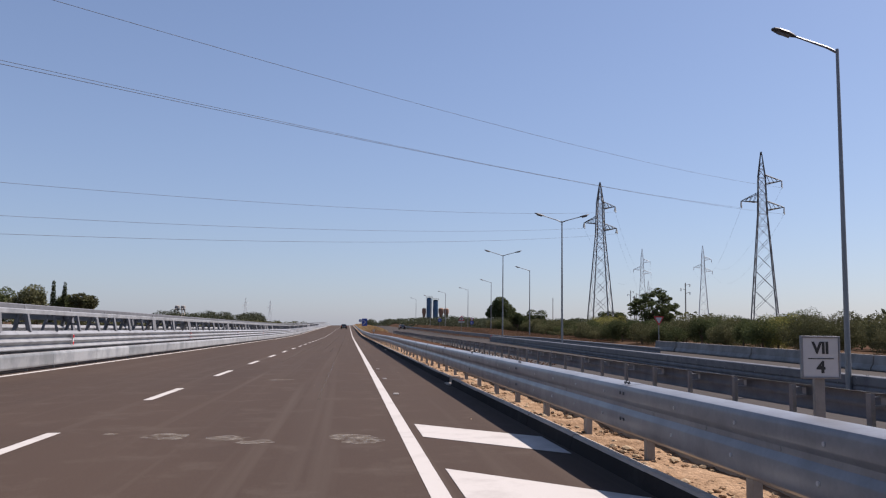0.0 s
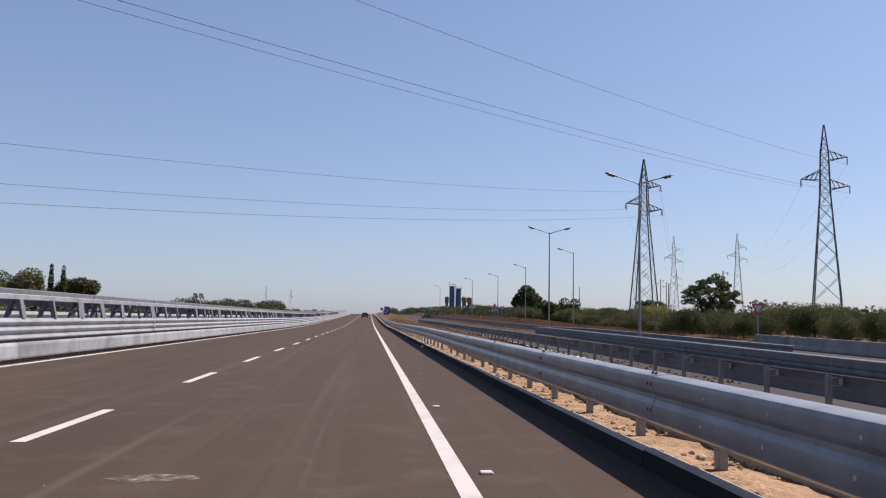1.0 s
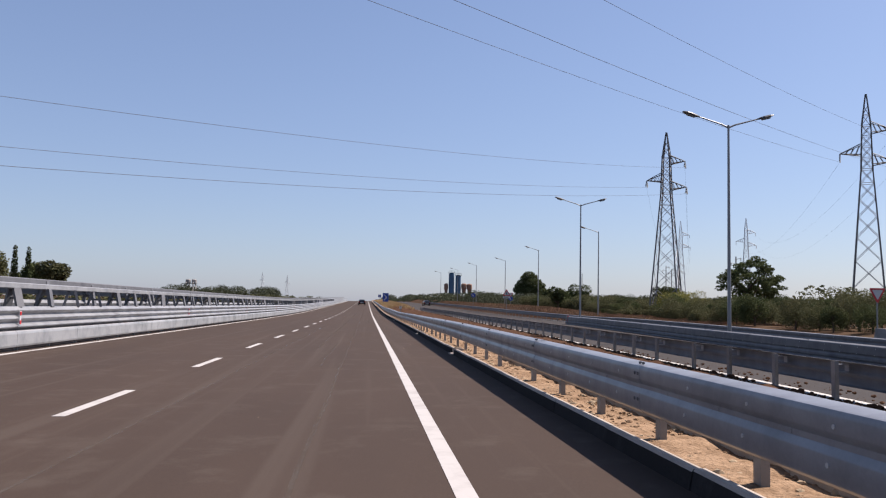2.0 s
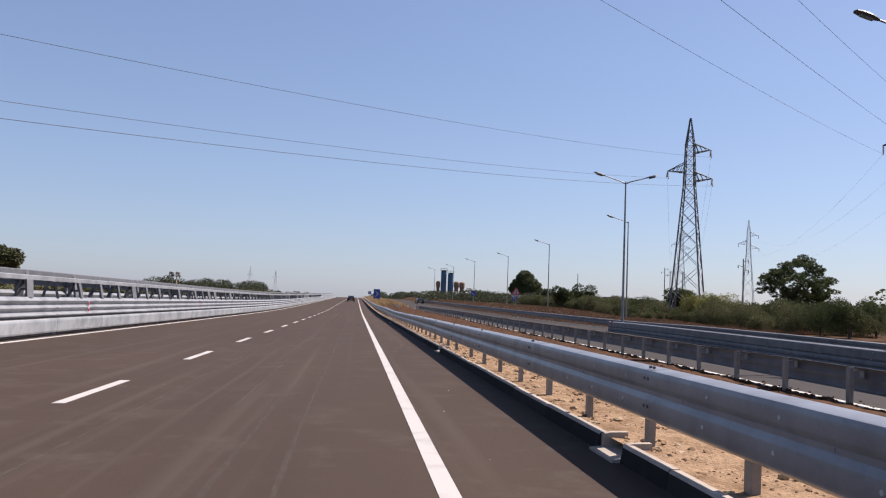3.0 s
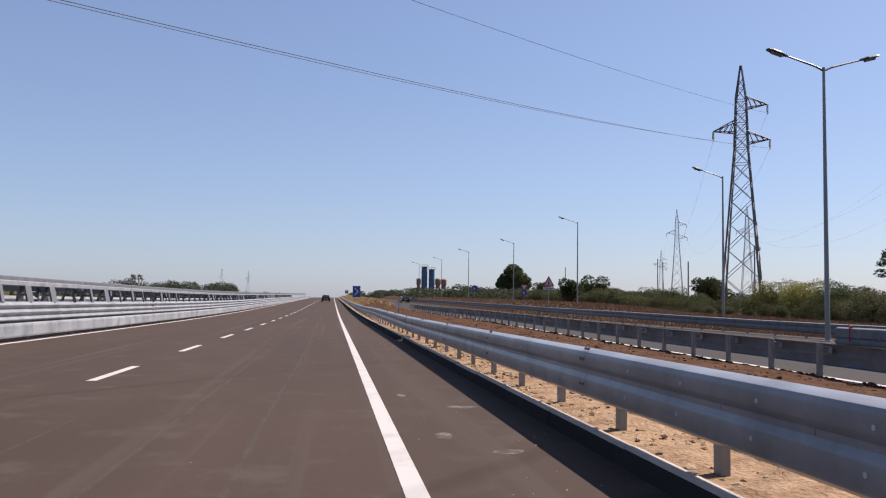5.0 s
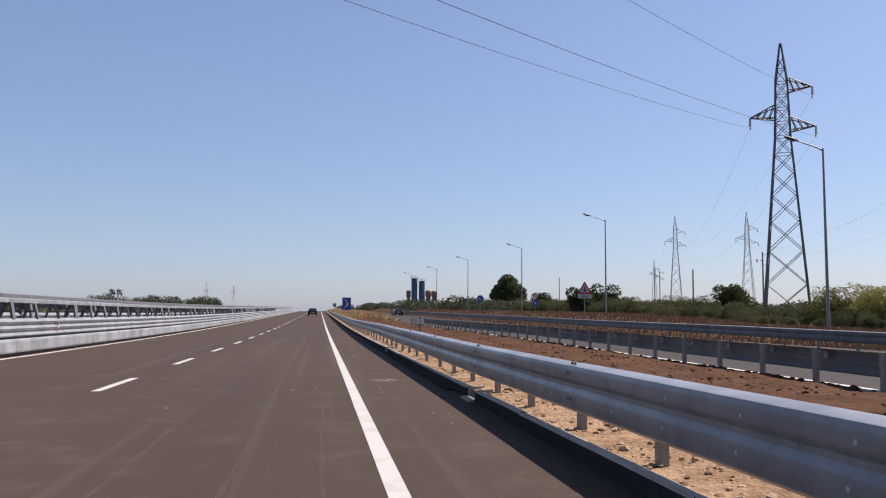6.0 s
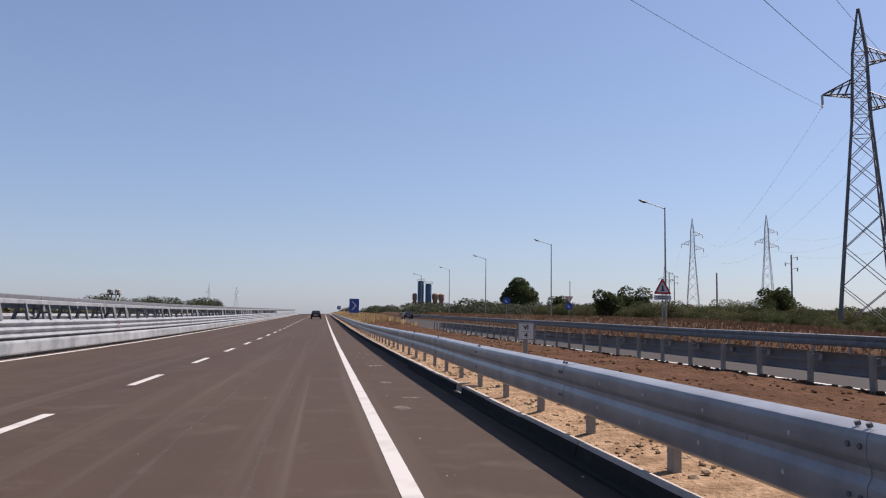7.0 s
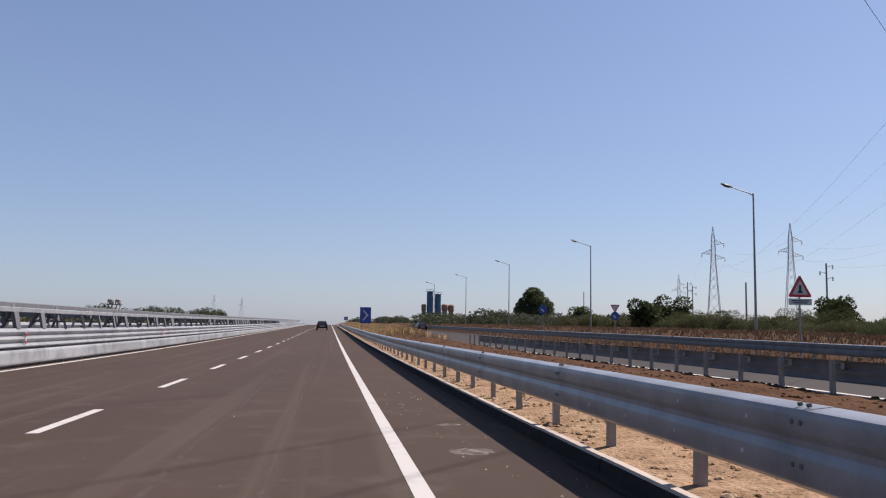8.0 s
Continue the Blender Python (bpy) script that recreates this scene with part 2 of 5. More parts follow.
def add_box(bm, lo, hi, bevel=0.0):
    v = [bm.verts.new((x, y, z)) for z in (lo[2], hi[2]) for y in (lo[1], hi[1]) for x in (lo[0], hi[0])]
    for f in ((0, 2, 3, 1), (4, 5, 7, 6), (0, 1, 5, 4), (2, 6, 7, 3), (0, 4, 6, 2), (1, 3, 7, 5)):
        bm.faces.new([v[i] for i in f])
    if bevel:
        edges = list({e for p in v for e in p.link_edges})
        bmesh.ops.bevel(bm, geom=edges, offset=bevel, segments=2, affect="EDGES", profile=0.5)


def add_bar(bm, p, q, w, w2=None, sides=4):
    """A straight bar from p to q."""
    p, q = Vector(p), Vector(q)
    d = (q - p).normalized()
    a = d.orthogonal().normalized()
    b = d.cross(a)
    rings = []
    for c, r in ((p, w), (q, w if w2 is None else w2)):
        rings.append([bm.verts.new(c + (a * math.cos(t) + b * math.sin(t)) * r) for t in [(i + 0.5) * 2 * math.pi / sides for i in range(sides)]])
    for i in range(sides):
        j = (i + 1) % sides
        bm.faces.new((rings[0][i], rings[0][j], rings[1][j], rings[1][i]))
    bm.faces.new(rings[0][::-1])
    bm.faces.new(rings[1])


def add_tube(bm, points, radii, sides=6):
    """A round tube along points."""
    rings = []
    for i, p in enumerate(points):
        d = (Vector(points[min(i + 1, len(points) - 1)]) - Vector(points[max(i - 1, 0)])).normalized()
        a = d.cross(Vector((0.13, 0.21, 0.97))).normalized()
        b = d.cross(a)
        rings.append([bm.verts.new(Vector(p) + (a * math.cos(t) + b * math.sin(t)) * radii[i]) for t in [k * 2 * math.pi / sides for k in range(sides)]])
    for r, s in zip(rings, rings[1:]):
        for i in range(sides):
            j = (i + 1) % sides
            bm.faces.new((r[i], r[j], s[j], s[i]))
    bm.faces.new(rings[0][::-1])
    bm.faces.new(rings[-1])


def add_profile(bm, loop, y0, y1):
    """A closed cross-section loop of (x, z), drawn out along y."""
    a = [bm.verts.new((x, y0, z)) for x, z in loop]
    b = [bm.verts.new((x, y1, z)) for x, z in loop]
    n = len(loop)
    for i in range(n):
        j = (i + 1) % n
        bm.faces.new((a[i], a[j], b[j], b[i]))
    bm.faces.new(a[::-1])
    bm.faces.new(b)


def add_prism(bm, outline, y0, y1):
    add_profile(bm, outline, y0, y1)


def sheet_loop(points, thick):
    return list(points) + [(x + thick, z) for x, z in reversed(points)]


def strip(bm, x0, x1, ys, z_of, lift, x_of=None):
    """A thin slab that follows the road."""
    rows = []
    for y in ys:
        s = x_of(y) if x_of else 0.0
        rows.append([bm.verts.new((x + s, y, z_of(x + s, y) + lift)) for x in (x0, x1)])
    for r, s in zip(rows, rows[1:]):
        bm.faces.new((r[0], r[1], s[1], s[0]))


def frange(a, b, step):
    n = max(1, round((b - a) / step))
    return [a + (b - a) * i / n for i in range(n + 1)]


# ---- ground ----


def ground_z(x, y):
    base = rise(y)
    if x < -12:
        return base - 0.35
    if x < 7.6:
        return base - 0.75
    low = ramp_z(y) - 0.12
    if y < 96:
        edge = 26.5
    else:
        edge = max(19.6, 26.5 - 0.28 * (y - 96))
    k = min(1.0, max(0.0, (x - edge) / 3.0))
    bank = 1.08 * ease(y, 98, 155) * ease(x, 19.8, 23.6) * (1 - ease(x, 26, 34))
    return bank + low * (1 - k) + (base + 0.12 + 0.16 * noise.noise(Vector((x * 0.12, y * 0.12, 0)))) * k


bm = bmesh.new()
xs = [-2500, -1200, -600, -300, -150, -80, -40, -20, -12.2, -11.8, -5, 2, 7.4, 7.8, 12] + frange(16, 60, 1.5) + [70, 85, 105, 140, 200, 300, 500, 1000, 2500]
ys = [-400, -150, -60] + frange(-20, 300, 4.0) + [330, 360, 400, 430, 480, 600, 900, 1500, 2800, 4500]
grid = [[bm.verts.new((x, y, ground_z(x, y))) for x in xs] for y in ys]
for r, s in zip(grid, grid[1:]):
    for i in range(len(xs) - 1):
        bm.faces.new((r[i], r[i + 1], s[i + 1], s[i]))
ground = part("ground", bm, FIELD)
tagged(ground, "dry brown farmland with sparse grass round the road", "ground", kind="structure")

ROAD_YS = [-60] + frange(-20, 440, 5.0) + [600, 1000]
bm = bmesh.new()
for a, b in ((-9.75, -5.5), (-5.5, 2.12)):
    strip(bm, a, b, ROAD_YS, road_z, 0.0)
road = part("road", bm, ASPHALT)
tagged(road, "grey-brown rolled asphalt carriageway with pale wheel tracks", "road", kind="structure")
bm = bmesh.new()
strip(bm, 7.2, 26.4, [-60] + frange(-20, 95, 5.0), lambda x, y: ramp_z(y), 0.0)
strip(bm, 7.2, 19.6, frange(95, 440, 5.0) + [600, 1000], lambda x, y: ramp_z(y), 0.0)
ramp_road = part("ramp_road", bm, ASPHALT_RAMP)
tagged(ramp_road, "pale grey asphalt slip road beyond the earth strip", "road", kind="structure")

bm = bmesh.new()
for y in frange(-20, 160, 3.0)[:-1]:
    ends = []
    for q in (y + 0.006, y + 2.994):
        top = max(soil2(q) - 0.015, ramp_z(q) + 0.05)
        ends.append([bm.verts.new((rail2_x(q) + o, q, z)) for o, z in ((0.07, ramp_z(q) - 0.1), (0.07, top), (0.085, top + 0.012), (0.25, top + 0.012), (0.27, top - 0.005), (0.29, ramp_z(q) - 0.1))])
    for k in range(5):
        bm.faces.new((ends[0][k], ends[1][k], ends[1][k + 1], ends[0][k + 1]))
bmesh.ops.recalc_face_normals(bm, faces=bm.faces)
tagged(part("ramp_kerb", bm, CONCRETE_PALE), "white concrete kerb along the slip road behind the posts", "kerb", kind="structure")

# markings on the road
SOLID_X, DASH_X, LEFT_X = 0.607, -3.371, -8.70


def slab(name, corners, parent, mat, lift=0.004, label=""):
    """A thin flat piece lying on the road, from its corners (x, y)."""
    bm = bmesh.new()
    top = [bm.verts.new((x, y, road_z(x, y) + lift)) for x, y in corners]
    low = [bm.verts.new((x, y, road_z(x, y) - 0.01)) for x, y in corners]
    bm.faces.new(top)
    n = len(corners)
    for i in range(n):
        bm.faces.new((top[i], low[i], low[(i + 1) % n], top[(i + 1) % n]))
    return part(name, bm, mat, parent, label)


def long_line(name, x, width, mat, label):
    bm = bmesh.new()
    for y in frange(-20, 420, 5.0)[:-1]:
        a, b = x - width / 2, x + width / 2
        add = [bm.verts.new((px, py, road_z(px, py) + 0.004)) for px, py in ((a, y), (b, y), (b, y + 5.0), (a, y + 5.0))]
        bm.faces.new(add)
    return part(name, bm, mat, road, label)


long_line("edge_line", SOLID_X - 0.003, 0.145, PAINT, "solid white painted edge line")
long_line("edge_line", LEFT_X, 0.22, PAINT_WORN, "dusty white edge line along the barrier")
for k in range(-4, 52):
    far = 17.163 + 7.168 * k
    slab("lane_dash", [(DASH_X - 0.07, far - 2.754), (DASH_X + 0.07, far - 2.754), (DASH_X + 0.07, far), (DASH_X - 0.07, far)], road, PAINT)
for k in range(-2, 1):
    y = 9.13 + 3.3 * k
    slab("hatch_bar", [(0.77, y), (2.05, y - 1.38), (2.05, y - 0.16), (0.77, y + 1.22)], road, PAINT)
for y in (15.1, 19.7, 24.4):
    bm = bmesh.new()
    add_box(bm, (-0.05, -0.05, -0.01), (0.05, 0.05, 0.02), 0.012)
    o = part("road_stud", bm, PAINT_WORN, road)
    o.location = (0.82, y, road_z(0.82, y))

def patch(x, y, rx, ry, seed):
    r = random.Random(seed)
    bm = bmesh.new()
    n = 18
    ring = []
    for i in range(n):
        a = 2 * math.pi * i / n
        k = r.uniform(0.65, 1.0)
        px, py = x + rx * k * math.cos(a), y + ry * k * math.sin(a)
        ring.append(bm.verts.new((px, py, road_z(px, py) + 0.003)))
    c = bm.verts.new((x, y, road_z(x, y) + 0.003))
    for i in range(n):
        bm.faces.new((c, ring[i], ring[(i + 1) % n]))
    part("dust_patch", bm, DUST, road, "pale dust stain on the asphalt")


for i, (x, y, a, b) in enumerate(((-2.05, 9.55, 0.28, 0.3), (-1.95, 9.35, 0.16, 0.2), (-1.35, 9.3, 0.26, 0.25), (-1.0, 8.95, 0.24, 0.2), (0.0, 9.2, 0.32, 0.35), (0.12, 8.85, 0.26, 0.25), (-2.7, 9.8, 0.1, 0.12), (-1.66, 19.7, 0.45, 0.18), (1.0, 69.0, 0.1, 0.16), (1.32, 69.4, 0.1, 0.2), (1.15, 70.2, 0.07, 0.2), (1.2, 94.2, 0.3, 0.35), (1.3, 112.8, 0.25, 0.3), (-1.15, 68.3, 0.3, 0.16), (-1.3, 67.4, 0.16, 0.12), (1.05, 103.2, 0.12, 0.3), (1.3, 104.6, 0.18, 0.12), (1.15, 107.5, 0.14, 0.3), (1.45, 72.6, 0.16, 0.12), (1.05, 73.4, 0.1, 0.25), (1.5, 75.3, 0.2, 0.14), (0.95, 76.5, 0.08, 0.2), (1.25, 96.0, 0.2, 0.12), (1.35, 115.0, 0.2, 0.15))):
    patch(x, y, a, b, i)



def streak(x, y0, y1, width, seed):
    """A thin broken line of dust along a paving joint."""
    r = random.Random(seed)
    bm = bmesh.new()
    last = None
    for y in frange(y0, y1, 1.5):
        c = x + 0.05 * noise.noise(Vector((seed, y * 0.25, 0)))
        w = width * r.uniform(0.5, 1.0) / 2
        pair = [bm.verts.new((q, y, road_z(q, y) + 0.002)) for q in (c - w, c + w)]
        if last:
            bm.faces.new((last[0], last[1], pair[1], pair[0]))
        last = pair
    part("paving_joint", bm, STREAK, road, "thin pale dusty joint in the asphalt")


for i, (x, y0, y1, w) in enumerate(((-0.54, 14, 260, 0.06), (-1.4, 50, 130, 0.07), (-0.95, 43, 54, 0.07), (0.12, 82, 92, 0.05), (-2.4, 30, 75, 0.06))):
    streak(x, y0, y1, w, 5 + i)

# crumbs of limestone on the shoulder
r = random.Random(71)
verts, faces = [], []
for _ in range(260):
    y = r.choice((r.uniform(8, 130), r.gauss(69, 4), r.gauss(93, 3.5), r.gauss(117, 5)))
    x = r.uniform(0.8, 2.0) if r.random() < 0.8 else r.uniform(-3, 0.5)
    q = 0.005 + 0.012 * r.random() ** 3
    k = len(verts)
    for a in range(5):
        verts.append((x + q * r.uniform(0.7, 1.2) * math.cos(a * 1.257), y + q * r.uniform(0.7, 1.2) * math.sin(a * 1.257), road_z(x, y)))
    verts.append((x, y, road_z(x, y) + q * 0.8))
    faces += [(k + a, k + (a + 1) % 5, k + 5) for a in range(5)]
me = bpy.data.meshes.new("stone_crumbs")
me.from_pydata(verts, [], faces)
me.materials.append(STONE)
tagged(new("stone_crumbs", me), "pale limestone crumbs strewn over the shoulder", "stones", kind="stuff")

# ---- kerb ----
kerb = thing("kerb", Matrix.Identity(4), "low concrete kerb along the right-hand shoulder", "kerb", kind="structure")
KLEN = 2.0


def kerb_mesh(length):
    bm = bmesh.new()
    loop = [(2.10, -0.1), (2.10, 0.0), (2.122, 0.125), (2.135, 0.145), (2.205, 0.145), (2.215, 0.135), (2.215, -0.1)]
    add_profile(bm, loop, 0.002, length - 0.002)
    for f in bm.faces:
        # only the top keeps plain concrete; the sides take the shade-coloured copy
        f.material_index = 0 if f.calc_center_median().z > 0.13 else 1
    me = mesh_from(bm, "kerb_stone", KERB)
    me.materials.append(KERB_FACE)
    return me


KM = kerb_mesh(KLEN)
INLETS = (17.6, 47.2, 61.6, 90.65, 105.1)  # drain openings in the kerb
rng = random.Random(8)
y = -16.0
while y < 220:
    end = y + KLEN
    skip = 0.0
    for g in INLETS:
        if y < g - 0.32 < end:
            end, skip = g - 0.32, 0.64
    if end - y > 0.15:
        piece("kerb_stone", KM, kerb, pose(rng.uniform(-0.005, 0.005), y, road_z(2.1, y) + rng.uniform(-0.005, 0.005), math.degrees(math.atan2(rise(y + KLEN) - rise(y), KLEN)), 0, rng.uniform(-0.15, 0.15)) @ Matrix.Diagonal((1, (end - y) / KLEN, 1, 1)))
    y = end + skip
bm = bmesh.new()
for y in frange(220, 420, 10)[:-1]:
    loop = [(2.10, -0.1), (2.10, 0.145), (2.25, 0.145), (2.25, -0.1)]
    a = [bm.verts.new((x, y, z + road_z(2.1, y))) for x, z in loop]
    b = [bm.verts.new((x, y + 10, z + road_z(2.1, y + 10))) for x, z in loop]
    for k in range(4):
        bm.faces.new((a[k], a[(k + 1) % 4], b[(k + 1) % 4], b[k]))
part("far_kerb", bm, KERB, kerb)
bm = bmesh.new()
for y in frange(92, 112, 2.0)[:-1]:
    z = road_z(2.05, y)
    add_prism(bm, [(2.0, z - 0.05), (2.0, z + 0.028), (2.012, z + 0.036), (2.108, z + 0.04), (2.108, z - 0.05)], y + 0.004, y + 1.996)
# the footing's shade is put into its colour as well
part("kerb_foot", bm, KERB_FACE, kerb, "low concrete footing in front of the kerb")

# ---- earth strip between the carriageways ----


def verge_z(x, y):
    k = min(1.0, max(0.0, (x - 2.2) / (rail2_x(y) - 2.2)))
    near = road_z(2.2, y) + 0.112
    return near + (soil2(y) - near) * k + (0.1 * ease(y, 40, 80) + 0.6 * ease(y, 138, 185)) * math.sin(math.pi * k)


bm = bmesh.new()
rows = []
mx = frange(0.0, 0.36, 0.014) + frange(0.374, 1.0, 0.028)
for y in frange(-20, 4, 0.4) + frange(4.2, 122, 0.15) + frange(122.4, 260, 0.4) + frange(262, 430, 6):
    row = []
    for k in mx:
        x = 2.2 + (rail2_x(y) + 0.5 - 2.2) * k
        near = min(1, (x - 2.2) * 2.5)
        z = verge_z(x, y) + near * (0.05 * noise.noise(Vector((x * 1.1, y * 1.1, 3))) + 0.02 * noise.noise(Vector((x * 2.2, y * 2.2, 7))) + 0.05 * max(0.0, noise.noise(Vector((x * 5, y * 4.0, 2)))) ** 1.3 + 0.02 * noise.noise(Vector((x * 11, y * 6, 5))))
        drop = min(1.0, max(0.0, (x - rail2_x(y) - 0.03) / 0.14))
        if drop > 0:
            z = z * (1 - drop) + (ramp_z(y) - 0.05) * drop
        row.append(bm.verts.new((x, y, z)))
    rows.append(row)
for r, s in zip(rows, rows[1:]):
    for i in range(len(mx) - 1):
        f = bm.faces.new((r[i], r[i + 1], s[i + 1], s[i]))
        c = f.calc_center_median()
        limit = 3.75 + 0.35 * noise.noise(Vector((c.x, c.y * 0.5, 1)))
        f.material_index = 1 if c.x > limit else 0
        f.smooth = True
verge = part("verge", bm, GRAVEL)
verge.data.materials.append(SOIL)
for y in INLETS:
    z = road_z(2.1, y)
    bm = bmesh.new()
    add_prism(bm, [(2.03, -0.1), (2.03, 0.02), (2.3, 0.045), (2.75, 0.1), (2.75, -0.1)], y - 0.32, y + 0.32)
    for k in (-0.33, 0.26):
        add_prism(bm, [(2.14, 0.0), (2.14, 0.14), (2.2, 0.155), (2.36, 0.16), (2.36, 0.0)], y + k, y + k + 0.07)
    for v in bm.verts:
        v.co.z += z
    bmesh.ops.recalc_face_normals(bm, faces=bm.faces)
    part("kerb_inlet", bm, KERB, kerb, "pale concrete drain opening in the kerb")
tagged(verge, "beige gravel and brown earth strip between the guardrails", "verge", kind="structure")


def scatter_stones(name, n, xr, yr, size, mat, label, seed, along=None):
    """Loose stones, joined: nobody could count them."""
    r = random.Random(seed)
    t = (1 + 5 ** 0.5) / 2
    base = [Vector(v).normalized() for v in ((-1, t, 0), (1, t, 0), (-1, -t, 0), (1, -t, 0), (0, -1, t), (0, 1, t), (0, -1, -t), (0, 1, -t), (t, 0, -1), (t, 0, 1), (-t, 0, -1), (-t, 0, 1))]
    faces = ((0, 11, 5), (0, 5, 1), (0, 1, 7), (0, 7, 10), (0, 10, 11), (1, 5, 9), (5, 11, 4), (11, 10, 2), (10, 7, 6), (7, 1, 8), (3, 9, 4), (3, 4, 2), (3, 2, 6), (3, 6, 8), (3, 8, 9), (4, 9, 5), (2, 4, 11), (6, 2, 10), (8, 6, 7), (9, 8, 1))
    verts, fs = [], []
    for _ in range(n):
        x, y = r.uniform(*xr), yr[0] + (yr[1] - yr[0]) * r.random() ** 1.2
        if along:
            x += along(y)
        s = size * (0.35 + r.random() ** 3 * 2.2)
        z = verge_z(x, y) + 0.1 * s
        k = len(verts)
        for v in base:
            verts.append((x + v.x * s * r.uniform(0.6, 1.2), y + v.y * s * r.uniform(0.6, 1.2), z + v.z * s * r.uniform(0.35, 0.65)))
        fs += [(a + k, b + k, c + k) for a, b, c in faces]
    me = bpy.data.meshes.new(name)
    me.from_pydata(verts, [], fs)
    me.materials.append(mat)
    tagged(new(name, me), label, "stones", kind="stuff")


scatter_stones("gravel_stones", 22000, (2.26, 3.9), (2, 150), 0.015, GRAVEL, "loose beige gravel under the guardrail", 3)
scatter_stones("limestone_rubble", 6000, (2.28, 4.2), (2, 150), 0.022, STONE, "scattered pale limestone rubble beside the kerb", 4)
scatter_stones("soil_clods", 12000, (3.7, 7.7), (30, 170), 0.02, SOIL, "brown clods of turned earth between the guardrails", 6)
scatter_stones("earth_lumps", 2600, (-0.16, 0.05), (4, 160), 0.035, SOIL, "dark lumps of earth along the second guardrail", 9, rail2_x)

# concrete edge of a buried channel behind the first posts
bm = bmesh.new()
for y in frange(-6, 44, 2.0)[:-1]:
    z = road_z(2.9, y) + 0.1
    add_box(bm, (2.84, y + 0.006, z - 0.1), (2.96, y + 1.994, z + 0.09), 0.008)
    add_box(bm, (3.34, y + 0.006, z - 0.1), (3.44, y + 1.994, z + 0.05), 0.008)
tagged(part("drain_channel", bm, KERB), "narrow open concrete drain channel behind the guardrail", "drain", kind="structure")

# ---- guardrails ----
W_FULL = [(-0.03, -0.224), (-0.045, -0.22), (-0.074, -0.198), (-0.081, -0.182), (-0.086, -0.07), (-0.083, -0.058), (-0.063, -0.022), (-0.063, 0.014), (-0.083, 0.05), (-0.086, 0.062), (-0.084, 0.14), (-0.081, 0.166), (-0.072, 0.182), (-0.055, 0.189), (0.05, 0.202), (0.07, 0.203)]
W_POINTS = [(x, z * (0.9 if z > 0 else 1.04)) for x, z in W_FULL]
TALL_POINTS = [(0.0, -0.55), (-0.03, -0.54), (-0.074, -0.52), (-0.083, -0.49), (-0.083, -0.42), (-0.055, -0.375), (-0.055, -0.345), (-0.083, -0.3), (-0.083, -0.23), (-0.055, -0.185), (-0.055, -0.155), (-0.083, -0.11), (-0.084, 0.125), (-0.066, 0.152), (0.03, 0.184), (0.05, 0.188)]
BEAM = 4.43


def beam_mesh(points, side, mat, length=BEAM, bolts=True):
    """One rolled beam with its overlap, bolt heads and painted sun spots; side -1 faces to the left."""
    bm = bmesh.new()
    loop = sheet_loop(points, 0.005)
    loop = [(x * -side, z) for x, z in loop]
    if side > 0:
        loop = loop[::-1]
    add_profile(bm, loop, 0.0, length)
    lap = [(x + (-0.0015 if side < 0 else 0.0015), z + 0.001) for x, z in loop]
    add_profile(bm, lap, -0.16, 0.014)
    if bolts:
        n = len(bm.faces)
        for dy in (-0.12, -0.04):
            for z in (-0.115, 0.1):
                add_bar(bm, (0.083 * side, dy, z), (0.094 * side, dy, z), 0.014, sides=6)
            for z in (-0.189, 0.19):
                add_bar(bm, (0.036 * side, dy, z - 0.01 * z / abs(z)), (0.042 * side, dy, z + 0.008 * z / abs(z)), 0.014, sides=6)
        bm.faces.ensure_lookup_table()
        for f in bm.faces[n:]:
            f.material_index = 2
        for dy in (0.48, 1.41, 2.35, 3.28):
            add_bar(bm, (0.055 * side, dy + 0.4, -0.004), (0.066 * side, dy + 0.4, -0.004), 0.016, sides=6)
            # white discs stand in for sunlight showing through the bolt slots
            n = len(bm.faces)
            add_bar(bm, (0.083 * side, dy, -0.118), (0.09 * side, dy, -0.118), 0.014, sides=8)
            add_bar(bm, (0.083 * side, dy - 0.06, 0.082), (0.09 * side, dy - 0.06, 0.082), 0.013, sides=8)
            bm.faces.ensure_lookup_table()
            for f in bm.faces[n:]:
                f.material_index = 1
    bm.normal_update()
    for f in bm.faces:
        f.smooth = abs(f.normal.y) < 0.5
    for e in bm.edges:
        if len(e.link_faces) == 2 and e.calc_face_angle(0) > 0.45:
            e.smooth = False
    me = mesh_from(bm, "beam", mat)
    # white sheet colours the painted sun spots
    me.materials.append(SIGN_WHITE)
    me.materials.append(STEEL_DARK)
    return me


def post_mesh(height, mat):
    """A rolled C post with lips."""
    bm = bmesh.new()
    w, d = 0.1, 0.06
    add_box(bm, (0.0, -w / 2, -0.35), (0.006, w / 2, height))
    add_box(bm, (0.006, -w / 2, -0.35), (d, -w / 2 + 0.006, height))
    add_box(bm, (0.006, w / 2 - 0.006, -0.35), (d, w / 2, height))
    add_box(bm, (d - 0.006, -w / 2 + 0.006, -0.35), (d, -w / 2 + 0.024, height))
    add_box(bm, (d - 0.006, w / 2 - 0.024, -0.35), (d, w / 2 - 0.006, height))
    return mesh_from(bm, "post", mat)


def head_mesh(reach, mat):
    """A bent strap that carries the beam in front of the post."""
    bm = bmesh.new()
    for z in (0.0, -0.11):
        add_box(bm, (0.02, -0.05, z - 0.007), (reach + 0.05, 0.05, z))
    add_box(bm, (reach + 0.042, -0.05, -0.103), (reach + 0.05, 0.05, -0.007))
    add_bar(bm, (reach - 0.02, 0.0, 0.0), (reach - 0.02, 0.0, 0.015), 0.016, sides=6)
    return mesh_from(bm, "spacer", mat)


